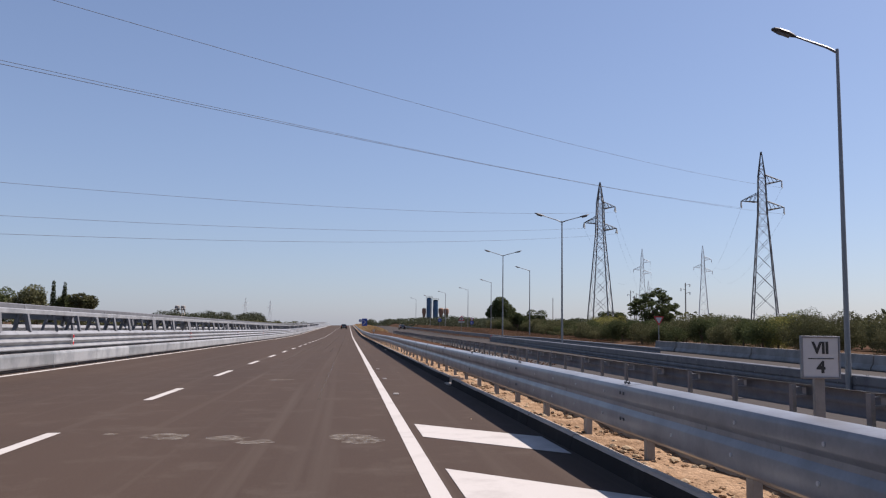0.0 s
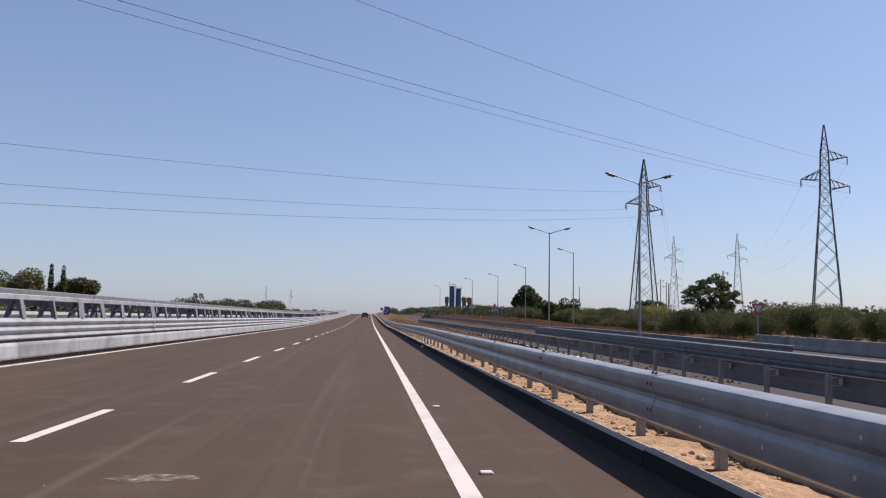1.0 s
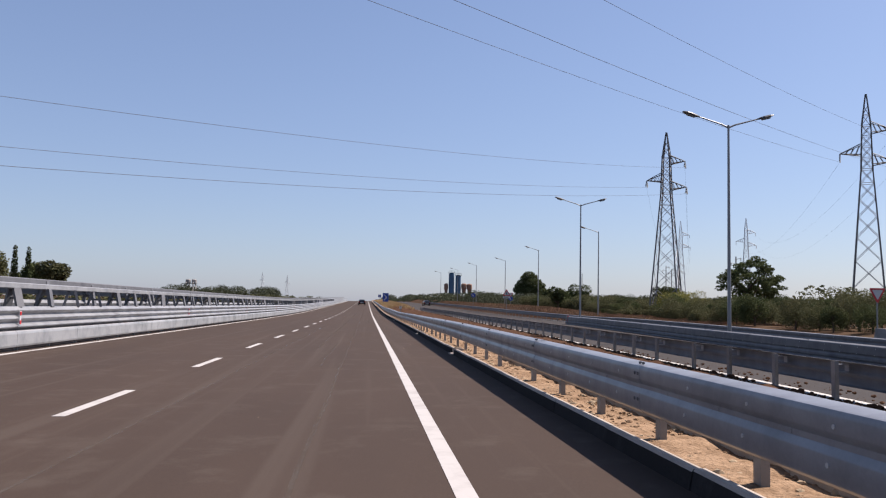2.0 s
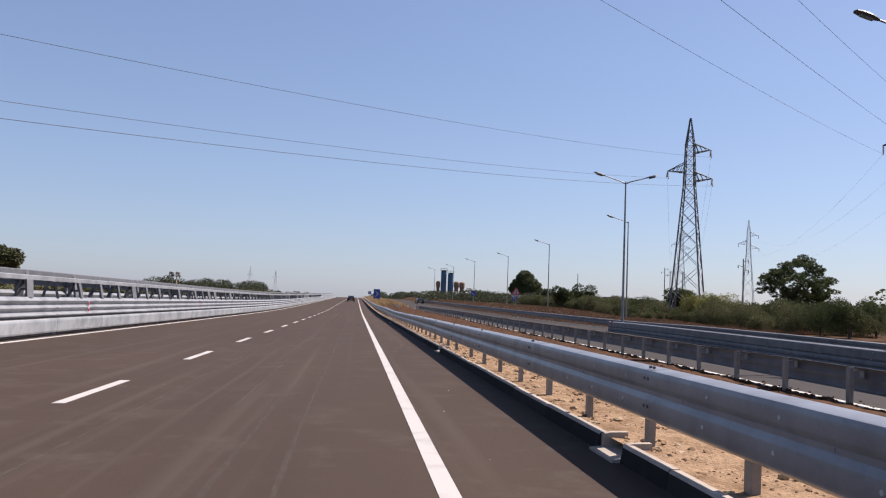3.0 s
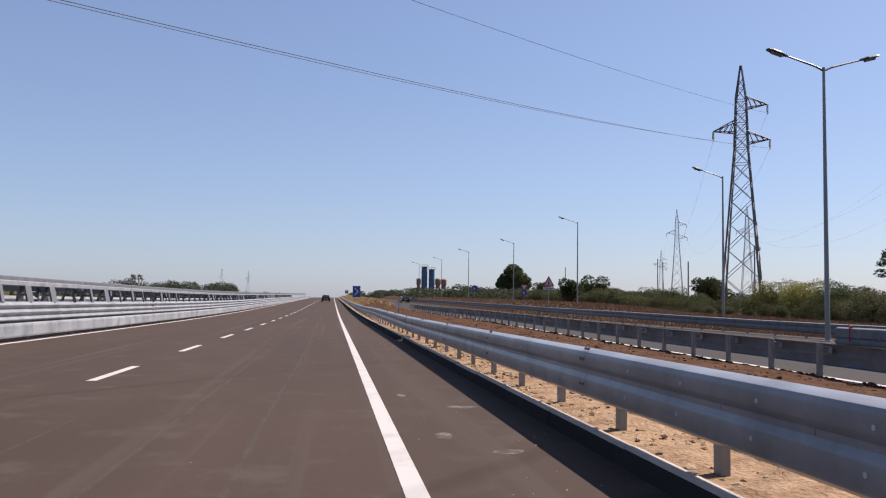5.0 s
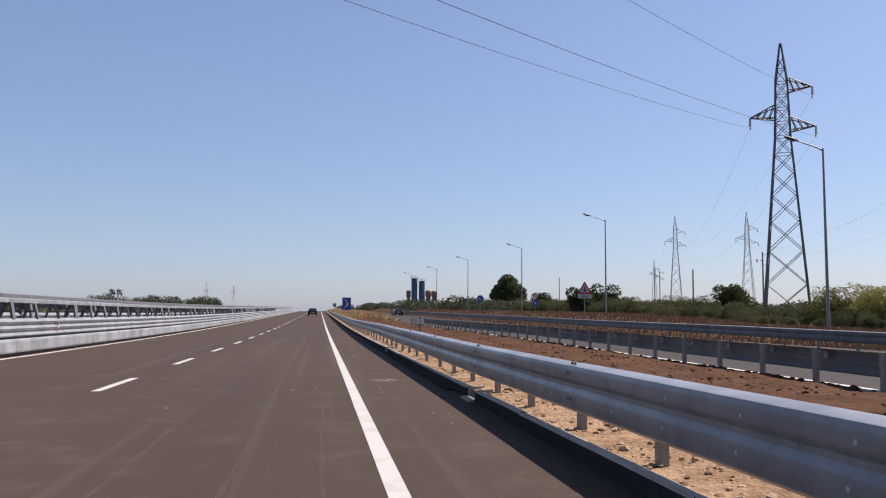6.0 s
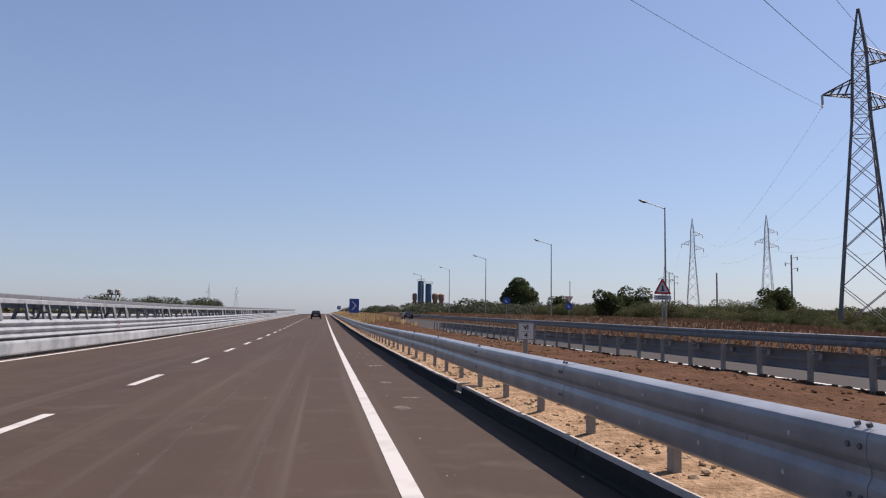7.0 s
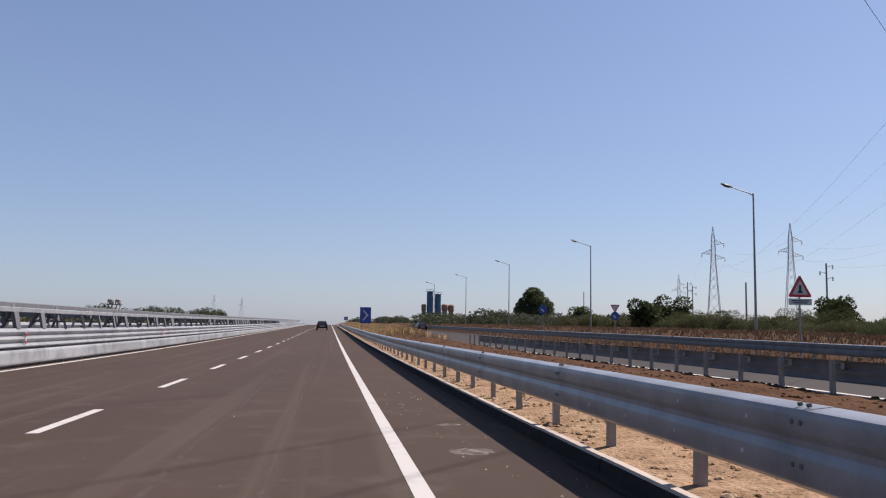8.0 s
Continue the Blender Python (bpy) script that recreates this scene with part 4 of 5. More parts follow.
def triangle(bm, w, y0, y1, cz, down=False, r=0.0):
    h = w * 0.866
    pts = [(-w / 2, -h / 3), (w / 2, -h / 3), (0, 2 * h / 3)]
    if down:
        pts = [(x, -z) for x, z in pts][::-1]
    add_profile(bm, [(x, cz + z) for x, z in pts], y0, y1)
    if r:
        edges = [e for e in bm.edges if abs(e.verts[0].co.y - e.verts[1].co.y) > 1e-4]
        bmesh.ops.bevel(bm, geom=edges, offset=r, segments=3, affect="EDGES")


def road_sign(name, x, y, z, label):
    return thing(name, pose(x, y, z), label, "sign")


g = rise(135.6)
s = road_sign("warning_sign", 18.55, 135.6, g + 0.38, "red-edged white warning triangle with a panel beneath on a steel post")
bm = bmesh.new()
add_tube(bm, [(0, 0.03, -0.6), (0, 0.03, 3.1)], [0.035, 0.035], 8)
part("post", bm, LAMP_STEEL, s)
bm = bmesh.new()
triangle(bm, 1.05, -0.02, 0.0, 2.6, r=0.05)
p = part("red_triangle", bm, SIGN_RED, s)
bm = bmesh.new()
triangle(bm, 0.68, -0.027, -0.019, 2.6, r=0.03)
part("white_field", bm, SIGN_WHITE, p)
bm = bmesh.new()
add_box(bm, (-0.05, -0.034, 2.5), (0.05, -0.026, 2.78), 0.004)
add_box(bm, (-0.1, -0.034, 2.46), (0.1, -0.026, 2.54), 0.004)
part("symbol", bm, SIGN_BLACK, p, "black pictogram")
bm = bmesh.new()
add_box(bm, (-0.5, -0.02, 1.98), (0.5, 0.0, 2.24), 0.01)
p = part("panel", bm, SIGN_WHITE, s)
bm = bmesh.new()
add_box(bm, (-0.36, -0.026, 2.13), (0.36, -0.019, 2.17))
add_box(bm, (-0.3, -0.026, 2.05), (0.3, -0.019, 2.09))
part("text_bar", bm, SIGN_BLACK, p)

s = road_sign("give_way_sign", 25.3, 65.5, ramp_z(65.5), "faded red and white give-way triangle on a grey post")
h = 2.55 - ramp_z(65.5)
bm = bmesh.new()
add_tube(bm, [(0, 0.03, -0.3), (0, 0.03, h - 0.1)], [0.035, 0.035], 8)
part("post", bm, LAMP_STEEL, s)
bm = bmesh.new()
triangle(bm, 0.9, -0.02, 0.0, h - 0.26, True, 0.05)
p = part("red_triangle", bm, SIGN_RED, s)
bm = bmesh.new()
triangle(bm, 0.58, -0.027, -0.019, h - 0.26, True, 0.03)
part("white_field", bm, SIGN_WHITE, p)

g = rise(195)
s = road_sign("direction_sign", 3.75, 195, g, "tall blue direction panel with a white arrow on two posts")
for x in (-0.35, 0.35):
    bm = bmesh.new()
    add_tube(bm, [(x, 0.05, -0.3), (x, 0.05, 2.9)], [0.04, 0.04], 8)
    part("post", bm, LAMP_STEEL, s)
bm = bmesh.new()
add_box(bm, (-0.6, -0.02, 1.3), (0.6, 0.02, 3.05), 0.02)
p = part("panel", bm, SIGN_BLUE, s)
bm = bmesh.new()
add_profile(bm, [(-0.35, 2.75), (-0.2, 2.75), (0.32, 2.2), (-0.2, 1.6), (-0.35, 1.6), (0.1, 2.2)][::-1], -0.03, -0.021)
part("arrow", bm, SIGN_WHITE, p)

s = road_sign("motorway_sign", 6.0, 420, rise(420), "far blue and white motorway sign beside the carriageway")
bm = bmesh.new()
add_tube(bm, [(0, 0.05, -0.3), (0, 0.05, 3.2)], [0.05, 0.05], 6)
part("post", bm, LAMP_STEEL, s)
bm = bmesh.new()
add_box(bm, (-0.7, -0.03, 1.9), (0.7, 0.0, 3.2), 0.02)
p = part("panel", bm, SIGN_BLUE, s)
bm = bmesh.new()
add_box(bm, (-0.35, -0.04, 2.3), (0.35, -0.029, 2.8))
part("field", bm, SIGN_WHITE, p)


def round_sign(x, y, disc_z, label, give_way_z=None):
    """A blue disc with a white mark on a slim post, with a triangle above it where one stands there."""
    g = ground_z(x, y)
    s = road_sign("roadside_sign", x, y, g, label)
    bm = bmesh.new()
    add_tube(bm, [(0, 0.03, -0.3), (0, 0.03, (give_way_z or disc_z) + 0.3 - g)], [0.035, 0.035], 8)
    part("post", bm, LAMP_STEEL, s)
    bm = bmesh.new()
    add_tube(bm, [(0, -0.02, disc_z - g), (0, 0.0, disc_z - g)], [0.42, 0.42], 24)
    p = part("disc", bm, SIGN_BLUE, s)
    bm = bmesh.new()
    c = disc_z - g
    mark = [(-0.22, c + 0.02), (0.02, c - 0.24), (0.12, c - 0.14), (-0.12, c + 0.12)]
    add_profile(bm, mark, -0.029, -0.021)
    bmesh.ops.recalc_face_normals(bm, faces=bm.faces)
    part("mark", bm, SIGN_WHITE, p)
    if give_way_z:
        bm = bmesh.new()
        triangle(bm, 0.95, -0.02, 0.0, give_way_z - g, True, 0.05)
        p = part("red_triangle", bm, SIGN_RED, s)
        bm = bmesh.new()
        triangle(bm, 0.66, -0.027, -0.019, give_way_z - g, True, 0.03)
        part("white_field", bm, SIGN_WHITE, p)


round_sign(20.0, 181.4, 3.43, "round blue sign with a white mark before the trees")
round_sign(27.2, 181.6, 2.96, "give-way triangle over a round blue sign on one post", 3.77)

# ---- cars ----


def car(x, y, z, turn, paint, label, tall=1.45):
    c = thing("car", pose(x, y, z, 0, 0, turn), label, "car")
    bm = bmesh.new()
    lower = [(-2.05, 0.35), (-2.1, 0.75), (-1.95, 0.95), (1.0, 0.98), (1.95, 0.85), (2.1, 0.6), (2.08, 0.3)]
    upper = [(-1.9, 0.94), (-1.55, tall - 0.06), (-1.2, tall), (-0.1, tall), (0.3, tall - 0.08), (1.1, 0.96)]
    for pts, w0, w1 in ((lower, 0.88, 0.86), (upper, 0.8, 0.62)):
        zmin, zmax = min(p[1] for p in pts), max(p[1] for p in pts)
        left = [bm.verts.new((-(w0 + (w1 - w0) * (pz - zmin) / (zmax - zmin)), py, pz)) for py, pz in pts]
        right = [bm.verts.new((-v.co.x, v.co.y, v.co.z)) for v in left]
        n = len(pts)
        for i in range(n):
            j = (i + 1) % n
            bm.faces.new((left[i], left[j], right[j], right[i]))
        bm.faces.new(left[::-1])
        bm.faces.new(right)
    bmesh.ops.recalc_face_normals(bm, faces=bm.faces)
    bmesh.ops.bevel(bm, geom=list(bm.edges), offset=0.04, segments=2, affect="EDGES")
    body = part("body", bm, paint, c)
    bm = bmesh.new()
    v = [bm.verts.new(p) for p in ((-0.68, -1.9, 0.99), (0.68, -1.9, 0.99), (0.56, -1.6, tall - 0.12), (-0.56, -1.6, tall - 0.12))]
    bm.faces.new(v)
    f = bmesh.ops.extrude_face_region(bm, geom=list(bm.faces))
    for e in f["geom"]:
        if isinstance(e, bmesh.types.BMVert):
            e.co.y += 0.05
    part("rear_window", bm, CAR_GLASS, body)
    bm = bmesh.new()
    add_box(bm, (-0.4, -2.13, 0.58), (0.4, -2.1, 0.7), 0.005)
    part("plate", bm, SIGN_WHITE, body)
    for s in (-1, 1):
        bm = bmesh.new()
        add_box(bm, (s * 0.72 - 0.12, -2.1, 0.72), (s * 0.72 + 0.12, -1.98, 0.9), 0.02)
        part("tail_light", bm, TAIL_LIGHT, body)
        for py in (-1.3, 1.3):
            bm = bmesh.new()
            add_tube(bm, [(s * 0.68, py, 0.31), (s * 0.88, py, 0.31)], [0.31, 0.31], 18)
            wheel = part("wheel", bm, RUBBER, c)
            bm = bmesh.new()
            add_tube(bm, [(s * 0.86, py, 0.31), (s * 0.9, py, 0.31)], [0.2, 0.18], 14)
            part("rim", bm, LAMP_STEEL, wheel)
    return c


car(-1.28, 240, rise(240), 0, CAR_BLACK, "black hatchback far ahead in the lane")
car(16.4, 255, ramp_z(255), 4, CAR_GREY, "dark grey hatchback on the slip road")

# ---- vegetation ----


def leaf_cloud(name, lobes, count, size, mat, seed, sag=0.0):
    """Small leaf blades scattered through the outer shell of several lobes."""
    r = random.Random(seed)
    verts, faces = [], []
    weight = [l[3] * l[4] for l in lobes]
    for _ in range(count):
        cx, cy, cz, rx, rz = r.choices(lobes, weight)[0]
        while True:
            v = Vector((r.uniform(-1, 1), r.uniform(-1, 1), r.uniform(-1, 1)))
            if 0.05 < v.length < 1:
                break
        v = v.normalized() * (v.length ** 0.45) * r.uniform(0.82, 1.06)
        c = Vector((cx + v.x * rx, cy + v.y * rx, max(0.05, cz + v.z * rz)))
        s = size * r.uniform(0.5, 1.3)
        a = Vector((r.uniform(-1, 1), r.uniform(-1, 1), r.uniform(-0.6, 0.6))).normalized()
        b = a.cross(Vector((r.uniform(-1, 1), r.uniform(-1, 1), r.uniform(-1, 1))).normalized()).normalized()
        k = len(verts)
        verts += [c - a * s, c + b * s * 0.5, c + a * s, c - b * s * 0.5]
        faces.append((k, k + 1, k + 2, k + 3))
    me = bpy.data.meshes.new(name)
    me.from_pydata([tuple(v) for v in verts], [], faces)
    me.materials.append(mat)
    return me


def trunk_mesh(height, radius, seed, limbs=6, spread=1.5):
    r = random.Random(seed)
    bm = bmesh.new()
    pts = [Vector((0, 0, -0.2))]
    for i in range(5):
        pts.append(Vector((r.uniform(-0.1, 0.1) * (i + 1) * radius * 4, r.uniform(-0.1, 0.1) * (i + 1) * radius * 4, height * (i + 1) / 5)))
    add_tube(bm, pts, [radius * (1.25 - 0.17 * i) for i in range(6)], 8)
    for _ in range(limbs):
        p = pts[r.randint(2, 4)]
        a = r.uniform(0, 2 * math.pi)
        q = p + Vector((math.cos(a) * spread * r.uniform(0.5, 1), math.sin(a) * spread * r.uniform(0.5, 1), height * r.uniform(0.25, 0.5)))
        mid = p.lerp(q, 0.5) + Vector((0, 0, 0.08 * height))
        add_tube(bm, [p, mid, q], [radius * 0.5, radius * 0.35, radius * 0.12], 6)
    return mesh_from(bm, "trunk", BARK)


def make_lobes(r, n, w, h, lo):
    out = []
    for _ in range(n):
        a, d = r.uniform(0, 2 * math.pi), w * r.random() ** 0.6 * 0.62
        rr = w * r.uniform(0.32, 0.55)
        out.append((d * math.cos(a), d * math.sin(a), lo + (h - lo) * r.uniform(0.25, 0.8), rr, min(rr, (h - lo) * 0.42)))
    return out


SHRUBS = []
for i in range(8):
    r = random.Random(100 + i)
    w, h = r.uniform(1.7, 2.6), r.uniform(2.3, 3.4)
    mat = (LEAF, LEAF, LEAF_DARK, LEAF, LEAF_DARK, LEAF, LEAF_YELLOW, LEAF)[i]
    cm = leaf_cloud("crown", make_lobes(r, 11, w, h, 0.2), 7000, 0.075, mat, 200 + i)
    tm = trunk_mesh(h * 0.6, 0.09, 300 + i, 5, w * 0.5)
    SHRUBS.append((cm, tm))
SHRUB_LABELS = ("dense olive-green shrub at the field edge", "dense olive-green shrub at the field edge", "dark green bush in the scrub belt", "dense olive-green shrub at the field edge", "dark green bush in the scrub belt", "dense olive-green shrub at the field edge", "yellow-green bush standing out of the scrub", "dense olive-green shrub at the field edge")


def shrub(x, y, z, kind, size, turn):
    s = thing("shrub", pose(x, y, z, 0, 0, turn) @ Matrix.Diagonal((size, size, size, 1)), SHRUB_LABELS[kind], "shrub", "scrub belt")
    cm, tm = SHRUBS[kind]
    piece("crown", cm, s, Matrix.Identity(4))
    piece("trunk", tm, s, Matrix.Identity(4))


rng = random.Random(21)


def hedge_front(y):
    return 30.5 + 8.5 * ease(y, 92, 140) + 8.0 * ease(y, 150, 215)


kinds = [0, 1, 2, 3, 4, 5, 7]
for row in range(3):
    y = 20.0 + row
    while y < 270:
        x = hedge_front(y) + row * 3.6 + rng.uniform(-1.2, 1.2)
        shrub(x, y, ground_z(x, y) - 0.05, rng.choice(kinds), rng.choice((0.7, 0.8, 0.95, 1.1)) * rng.uniform(0.9, 1.1) * (0.76 + 0.2 * ease(y, 140, 200)) * (1 - (0.48, 0.48, 0.35)[row] * ease(y, 124, 132) * (1 - ease(y, 166, 178))) + 0.06 * row, rng.uniform(0, 360))
        y += rng.uniform(2.4, 3.7)
for x, y, k, s in ((44, 139, 6, 1.12), (46.5, 142.5, 6, 1.2), (45.5, 147, 6, 1.2), (31, 38, 6, 0.9), (31, 57, 6, 0.8), (47, 140, 6, 0.9)):
    shrub(x, y, ground_z(x, y), k, s, 40)

# far scrub and woods as one mass
def far_mass(name, spots, count, size, mat, seed, label):
    lobes = [(x, y, z + h * 0.45, w, h * 0.55) for x, y, z, w, h in spots]
    me = leaf_cloud(name, lobes, count, size, mat, seed)
    tagged(new(name, me), label, "woods", kind="stuff")


rng = random.Random(31)
spots = []
for _ in range(420):
    y = rng.uniform(60, 430)
    x = rng.uniform(46, 46 + y * 0.55) if y < 110 else rng.uniform(66, 70 + y * 0.5)
    spots.append((x, y, rise(y) + 0.1, rng.uniform(1.8, 3.4), rng.uniform(2.4, 4.0)))
far_mass("field_scrub", spots, 120000, 0.27, LEAF, 41, "grey-green olive scrub covering the field")
spots = []
for _ in range(260):
    y = rng.uniform(270, 640)
    x = rng.uniform(22, 140) if y < 420 else rng.uniform(12, 220)
    spots.append((x, y, rise(y), rng.uniform(3, 6), rng.uniform(3.0, 5.0)))
far_mass("far_woods", spots, 240000, 0.32, LEAF_FAR, 42, "distant grey-green belt of trees along the horizon")
spots = []
for _ in range(70):
    y = rng.uniform(480, 640)
    x = -8 - (y * 0.09) - rng.random() * 65
    spots.append((x, y, rise(y) + 0.5, rng.uniform(3.5, 7), rng.uniform(4, 8.5)))
far_mass("left_woods", spots, 40000, 0.42, LEAF_FAR, 43, "distant dark belt of trees beyond the tall barrier")


spots = []
for _ in range(330):
    y = rng.uniform(20, 420)
    x = -22 - rng.random() * 40
    spots.append((x, y, rise(y) - 0.4, rng.uniform(1.4, 2.6), rng.uniform(1.6, 2.7)))
far_mass("left_scrub", spots, 30000, 0.3, LEAF, 44, "low green scrub in the field beyond the tall barrier")


def tree(name, x, y, z, lobes, count, size, mat, th, tr, seed, label, spread=2.0):
    t = thing(name, pose(x, y, z), label, "tree")
    me = leaf_cloud("crown", lobes, count, size, mat, seed)
    piece("crown", me, t, Matrix.Identity(4))
    piece("trunk", trunk_mesh(th, tr, seed, 9, spread), t, Matrix.Identity(4))


# the broad tree: separate bunches of leaves over a spreading dome
r = random.Random(77)
lobes = []
for i in range(96):
    a, d = r.uniform(0, 2 * math.pi), 4.7 * r.random() ** 0.5
    top = 7.1 - 2.9 * (d / 4.7) ** 2.2
    low = 3.4 - 0.6 * (d / 4.7)
    lobes.append((d * math.cos(a), d * math.sin(a), top - (top - low) * r.random() ** 1.6, r.uniform(0.38, 0.8), r.uniform(0.26, 0.5)))
for i in range(9):
    lobes.append((r.uniform(-3.2, 3.2), r.uniform(-3, 3), r.uniform(1.4, 3.0), r.uniform(0.8, 1.3), 0.8))
tree("broad_tree", 48.2, 126.7, 0.7, [(x * 0.84, y * 0.84, z * 1.05, w, h) for x, y, z, w, h in lobes], 15000, 0.15, LEAF_DARK, 4.2, 0.28, 78, "broad dark green tree with gaps in its crown among the scrub", 3.4)
# the layered pine, wider than it is tall
lobes = [(-0.3, 0, 12.2, 3.0, 2.0), (1.6, 0.5, 11.2, 2.8, 1.7), (-2.2, -0.4, 10.9, 2.4, 1.5), (3.6, 0.3, 9.2, 2.6, 1.5), (-3.4, 0.2, 8.9, 2.6, 1.4), (0.4, 1.5, 9.4, 3.6, 2.2), (0.2, -1.6, 9.2, 3.4, 2.0), (5.4, 0, 7.6, 2.4, 1.4), (-4.9, 0, 7.4, 2.2, 1.3), (2.4, -0.8, 7.0, 3.6, 1.9), (-2.4, 0.8, 6.9, 3.4, 1.9), (0, 0, 5.2, 4.6, 2.4), (3.6, 0, 4.6, 3.6, 2.4), (-3.6, 0, 4.6, 3.6, 2.4), (6.0, 0.4, 5.6, 2.2, 1.7), (-5.8, 0, 5.4, 2.0, 1.7)]
tree("round_pine", 75.4, 406, 4.2, lobes, 30000, 0.26, LEAF_DARK, 7.5, 0.4, 89, "broad layered dark green pine above the tree belt", 4)
# two small trees beside the warning sign, seen far behind it
for x, y, w, h, sd in ((46, 222, 3.0, 5.4, 1), (52, 226, 3.2, 5.6, 2), (66, 205, 3.2, 5.2, 3), (60, 300, 3.6, 5.5, 4), (72, 214, 3.4, 5.0, 5)):
    r = random.Random(sd)
    tree("field_tree", x, y, rise(y) + 0.2, make_lobes(r, 10, w, h, 1.4), 3600, 0.24, LEAF_DARK, 2.6, 0.2, 500 + sd, "dark green spreading tree above the scrub", 1.8)
# trees and cypresses behind the tall barrier
for i, (x, y, w, h) in enumerate(((-72, 160, 4.2, 8.0), (-64, 162, 4.0, 7.4), (-58.5, 158, 3.6, 7.4), (-54.6, 166, 3.0, 6.2), (-50.4, 163, 2.5, 7.0), (-79, 165, 4.5, 8.2), (-88, 168, 4.5, 8.6))):
    r = random.Random(60 + i)
    tree("garden_tree", x, y, 0.2, make_lobes(r, 12, w * 1.12, h * 1.06, 1.0), 7500, 0.24, LEAF_DARK if i % 2 else LEAF, 3.2, 0.22, 600 + i, "leafy green tree beyond the tall barrier", 2)
for i, (x, y, h) in enumerate(((-53.5, 157, 9.6), (-51.7, 157.5, 9.3), (-69, 160, 8.4))):
    lobes = [(0, 0, h * k, 0.75 * (1.15 - k) + 0.12, h * 0.12) for k in (0.15, 0.27, 0.4, 0.52, 0.64, 0.76, 0.87)]
    tree("cypress", x, y, 0.0, lobes, 2600, 0.16, LEAF_DARK, h * 0.6, 0.12, 700 + i, "slender dark cypress beyond the tall barrier", 0.2)

# dry grass


def grass(name, spots, mat, label, seed, hgt, wide=0.03):
    r = random.Random(seed)
    verts, faces = [], []
    for x, y, z in spots:
        for _ in range(3):
            a = r.uniform(0, math.pi)
            h = hgt * r.uniform(0.4, 1.2)
            w = wide * r.uniform(1.0, 1.7)
            dx, dy = math.cos(a) * w, math.sin(a) * w
            lx, ly = r.uniform(-0.4, 0.4) * h, r.uniform(-0.4, 0.4) * h
            k = len(verts)
            verts += [(x - dx, y - dy, z - 0.03), (x + dx, y + dy, z - 0.03), (x + lx, y + ly, z + h)]
            faces.append((k, k + 1, k + 2))
    me = bpy.data.meshes.new(name)
    me.from_pydata(verts, [], faces)
    me.materials.append(mat)
    tagged(new(name, me), label, "grass", kind="stuff")


rng = random.Random(51)
spots = []
for _ in range(40000):
    y = rng.uniform(138, 330)
    x = rng.uniform(2.9, 7.6)
    if rng.random() > 0.12 + ease(y, 150, 185) * (1.0 - 0.5 * ease(x, 6.2, 7.6)) + 0.5 * noise.noise(Vector((x * 0.5, y * 0.2, 4))) - 0.25:
        continue
    spots.append((x, y, verge_z(x, y) + 0.0))
grass("dry_grass", spots, DRY_GRASS, "straw-coloured dry grass on the earth strip", 52, 0.42)
spots = []
for _ in range(70000):
    y = 92 + 238 * rng.random() ** 1.4
    x = rng.uniform(19.8, hedge_front(y) + 4)
    spots.append((x, y, ground_z(x, y)))
grass("verge_grass", spots, BROWN_GRASS, "brown dry grass between the guardrail and the scrub", 53, 0.2, 0.03)

# ---- far buildings ----
g = rise(540)
s = thing("silo_plant", pose(54, 544, g), "blue twin silos with rusty orange tanks beyond the trees", "silo")
for x, h in ((-1.1, 19.3), (3.2, 17.9)):
    bm = bmesh.new()
    add_tube(bm, [(x, 0, 0), (x, 0, h - 0.6), (x, 0, h)], [1.7, 1.7, 1.2], 16)
    p = part("silo", bm, SILO_BLUE, s)
    for k in range(1, 6):
        bm = bmesh.new()
        add_tube(bm, [(x, 0, h * k / 6 - 0.1), (x, 0, h * k / 6 + 0.1)], [1.82, 1.82], 16)
        part("ring", bm, SILO_BLUE, p)
    bm = bmesh.new()
    add_box(bm, (x - 2.0, -2.0, h), (x + 2.0, 2.0, h + 0.15), 0.02)
    for a in (-1.9, 0.0, 1.9):
        for b in (-1.9, 1.9):
            add_bar(bm, (x + a, b, h + 0.1), (x + a, b, h + 1.2), 0.05)
    for b in (-1.9, 1.9):
        add_bar(bm, (x - 1.9, b, h + 1.2), (x + 1.9, b, h + 1.2), 0.05)
    part("roof_platform", bm, STEEL_DARK, p)
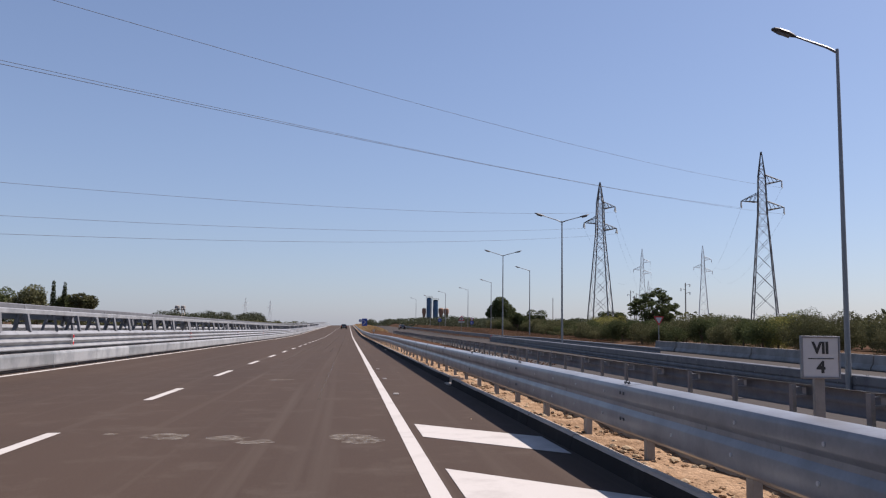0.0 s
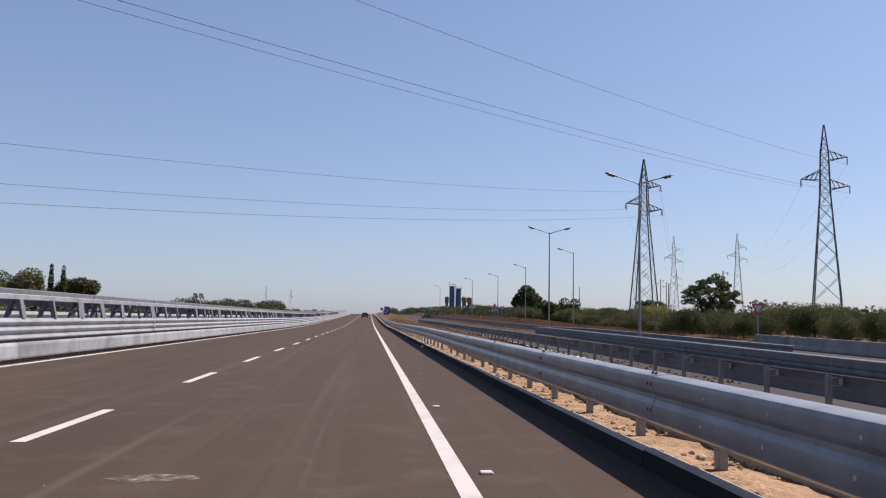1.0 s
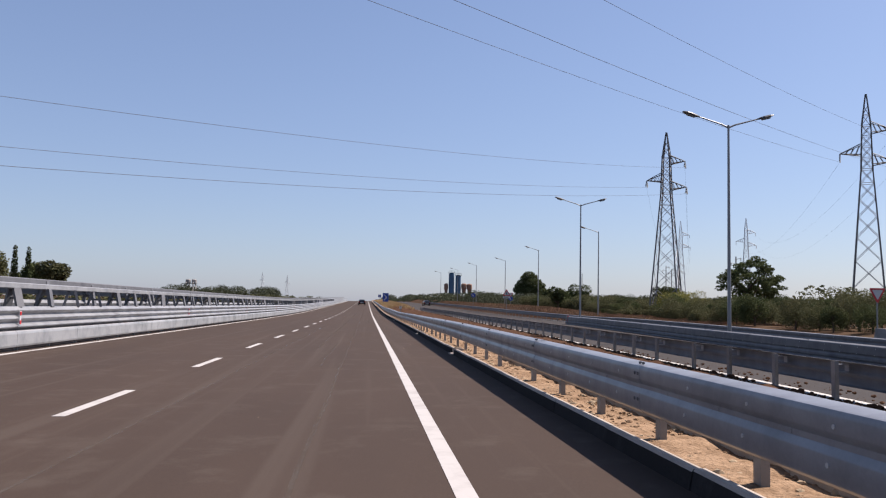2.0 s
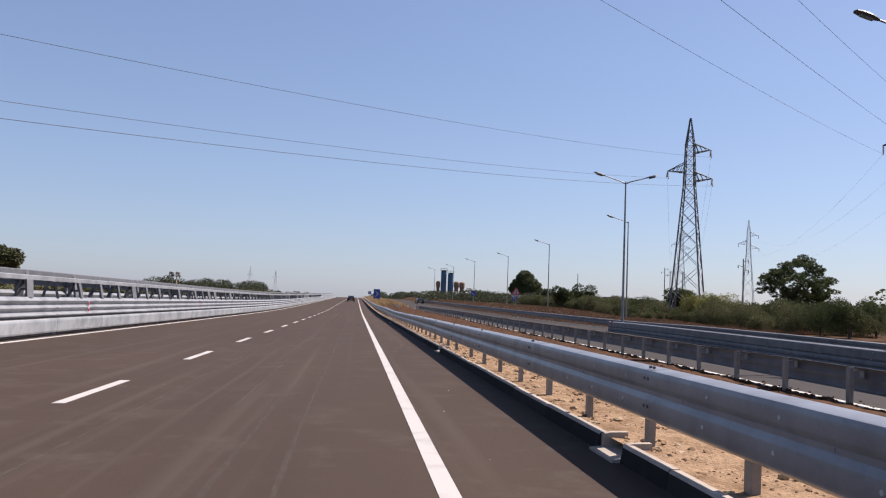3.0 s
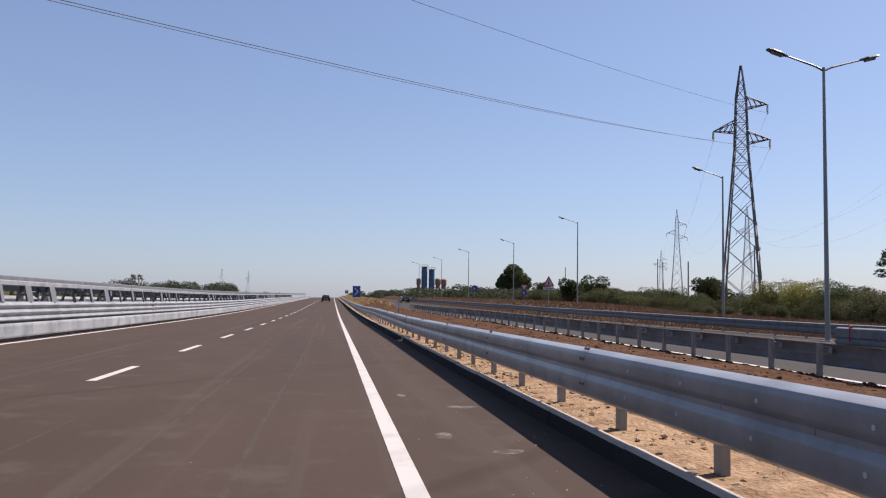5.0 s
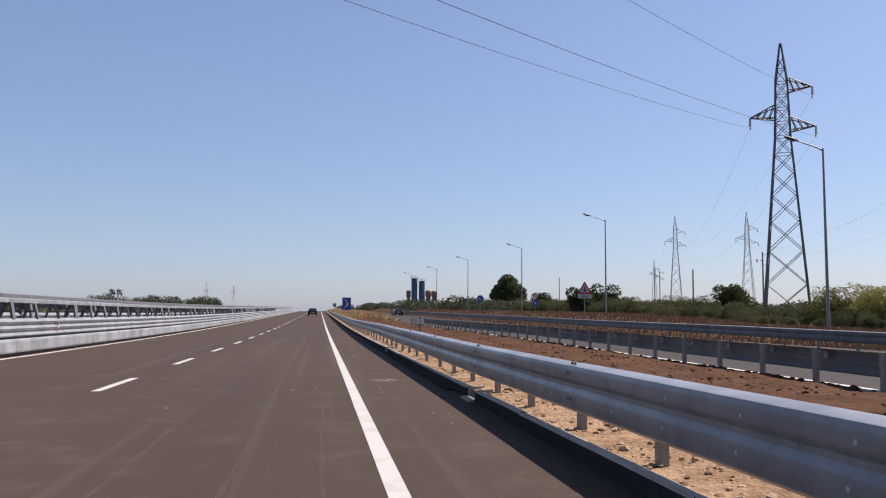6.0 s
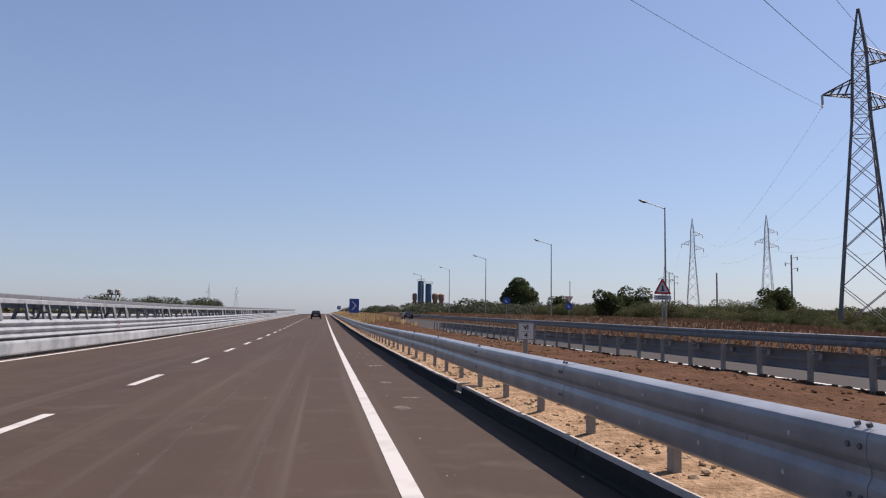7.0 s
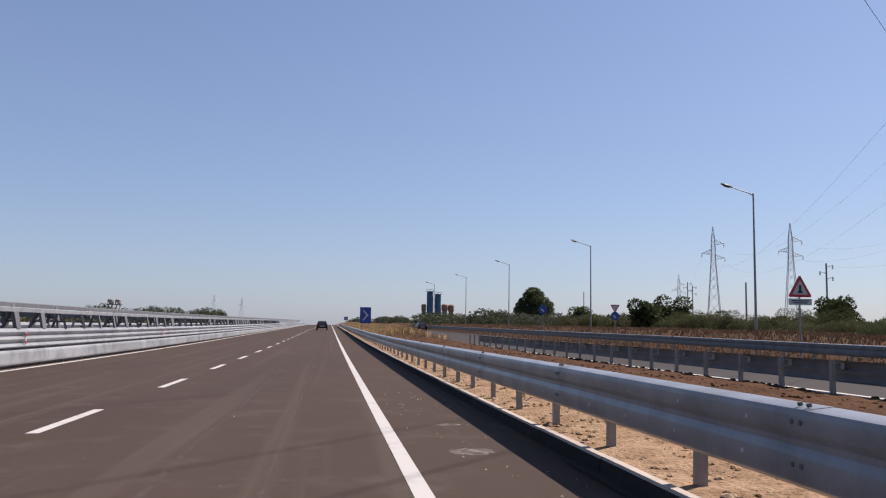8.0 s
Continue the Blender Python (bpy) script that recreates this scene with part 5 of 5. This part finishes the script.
for x, r0, h in ((-4.4, 1.3, 12.6), (6.9, 1.7, 12.8), (10.4, 1.7, 12.6)):
    bm = bmesh.new()
    add_tube(bm, [(x, 0, h - 6), (x, 0, h - 3), (x, 0, h - 0.6), (x, 0, h)], [0.6, r0, r0, r0 * 0.6], 14)
    p = part("hopper", bm, RUST, s)
    bm = bmesh.new()
    for a in range(4):
        q = (x + r0 * 0.8 * math.cos(a * 1.57 + 0.78), r0 * 0.8 * math.sin(a * 1.57 + 0.78))
        add_bar(bm, (*q, 0), (*q, 10), 0.15)
    part("frame", bm, STEEL_DARK, p)

bx, by = -99.9, 507
s = thing("water_tower", pose(bx, by, rise(430)), "twin-tank water tower on pale legs beyond the trees", "water tower")
for a in range(4):
    bm = bmesh.new()
    q = (3.0 * math.cos(a * 1.57 + 0.6), 3.0 * math.sin(a * 1.57 + 0.6))
    add_bar(bm, (*q, 0), (q[0] * 0.9, q[1] * 0.9, 9.2), 0.32)
    part("leg", bm, PLASTER, s)
for x in (-1.7, 1.7):
    bm = bmesh.new()
    add_tube(bm, [(x, 0, 8.4), (x, 0, 8.8), (x, 0, 10.4), (x, 0, 10.8)], [1.0, 1.4, 1.4, 0.9], 14)
    part("tank", bm, CONCRETE_GREY, s)
bm = bmesh.new()
add_box(bm, (-3.2, -2.6, 8.1), (3.2, 2.6, 8.4), 0.05)
part("platform", bm, STEEL_DARK, s)


def house(x, y, z, w, d, h, label):
    s = thing("house", pose(x, y, z), label, "house", "far houses")
    bm = bmesh.new()
    add_box(bm, (-w / 2, -d / 2, -1), (w / 2, d / 2, h))
    wall = part("wall", bm, PLASTER, s)
    bm = bmesh.new()
    add_box(bm, (-w / 2 - 0.3, -d / 2 - 0.3, h), (w / 2 + 0.3, d / 2 + 0.3, h + 0.35), 0.03)
    part("roof", bm, RUST, s)
    for k in range(3):
        bm = bmesh.new()
        add_box(bm, (-w / 2 + w * (k + 0.6) / 3.4, -d / 2 - 0.04, h - 2.0), (-w / 2 + w * (k + 0.6) / 3.4 + 0.9, -d / 2 + 0.02, h - 0.7))
        part("window", bm, CAR_GLASS, wall)


house(112, 395, rise(395), 6, 5, 4.5, "small pale plastered house among the trees")
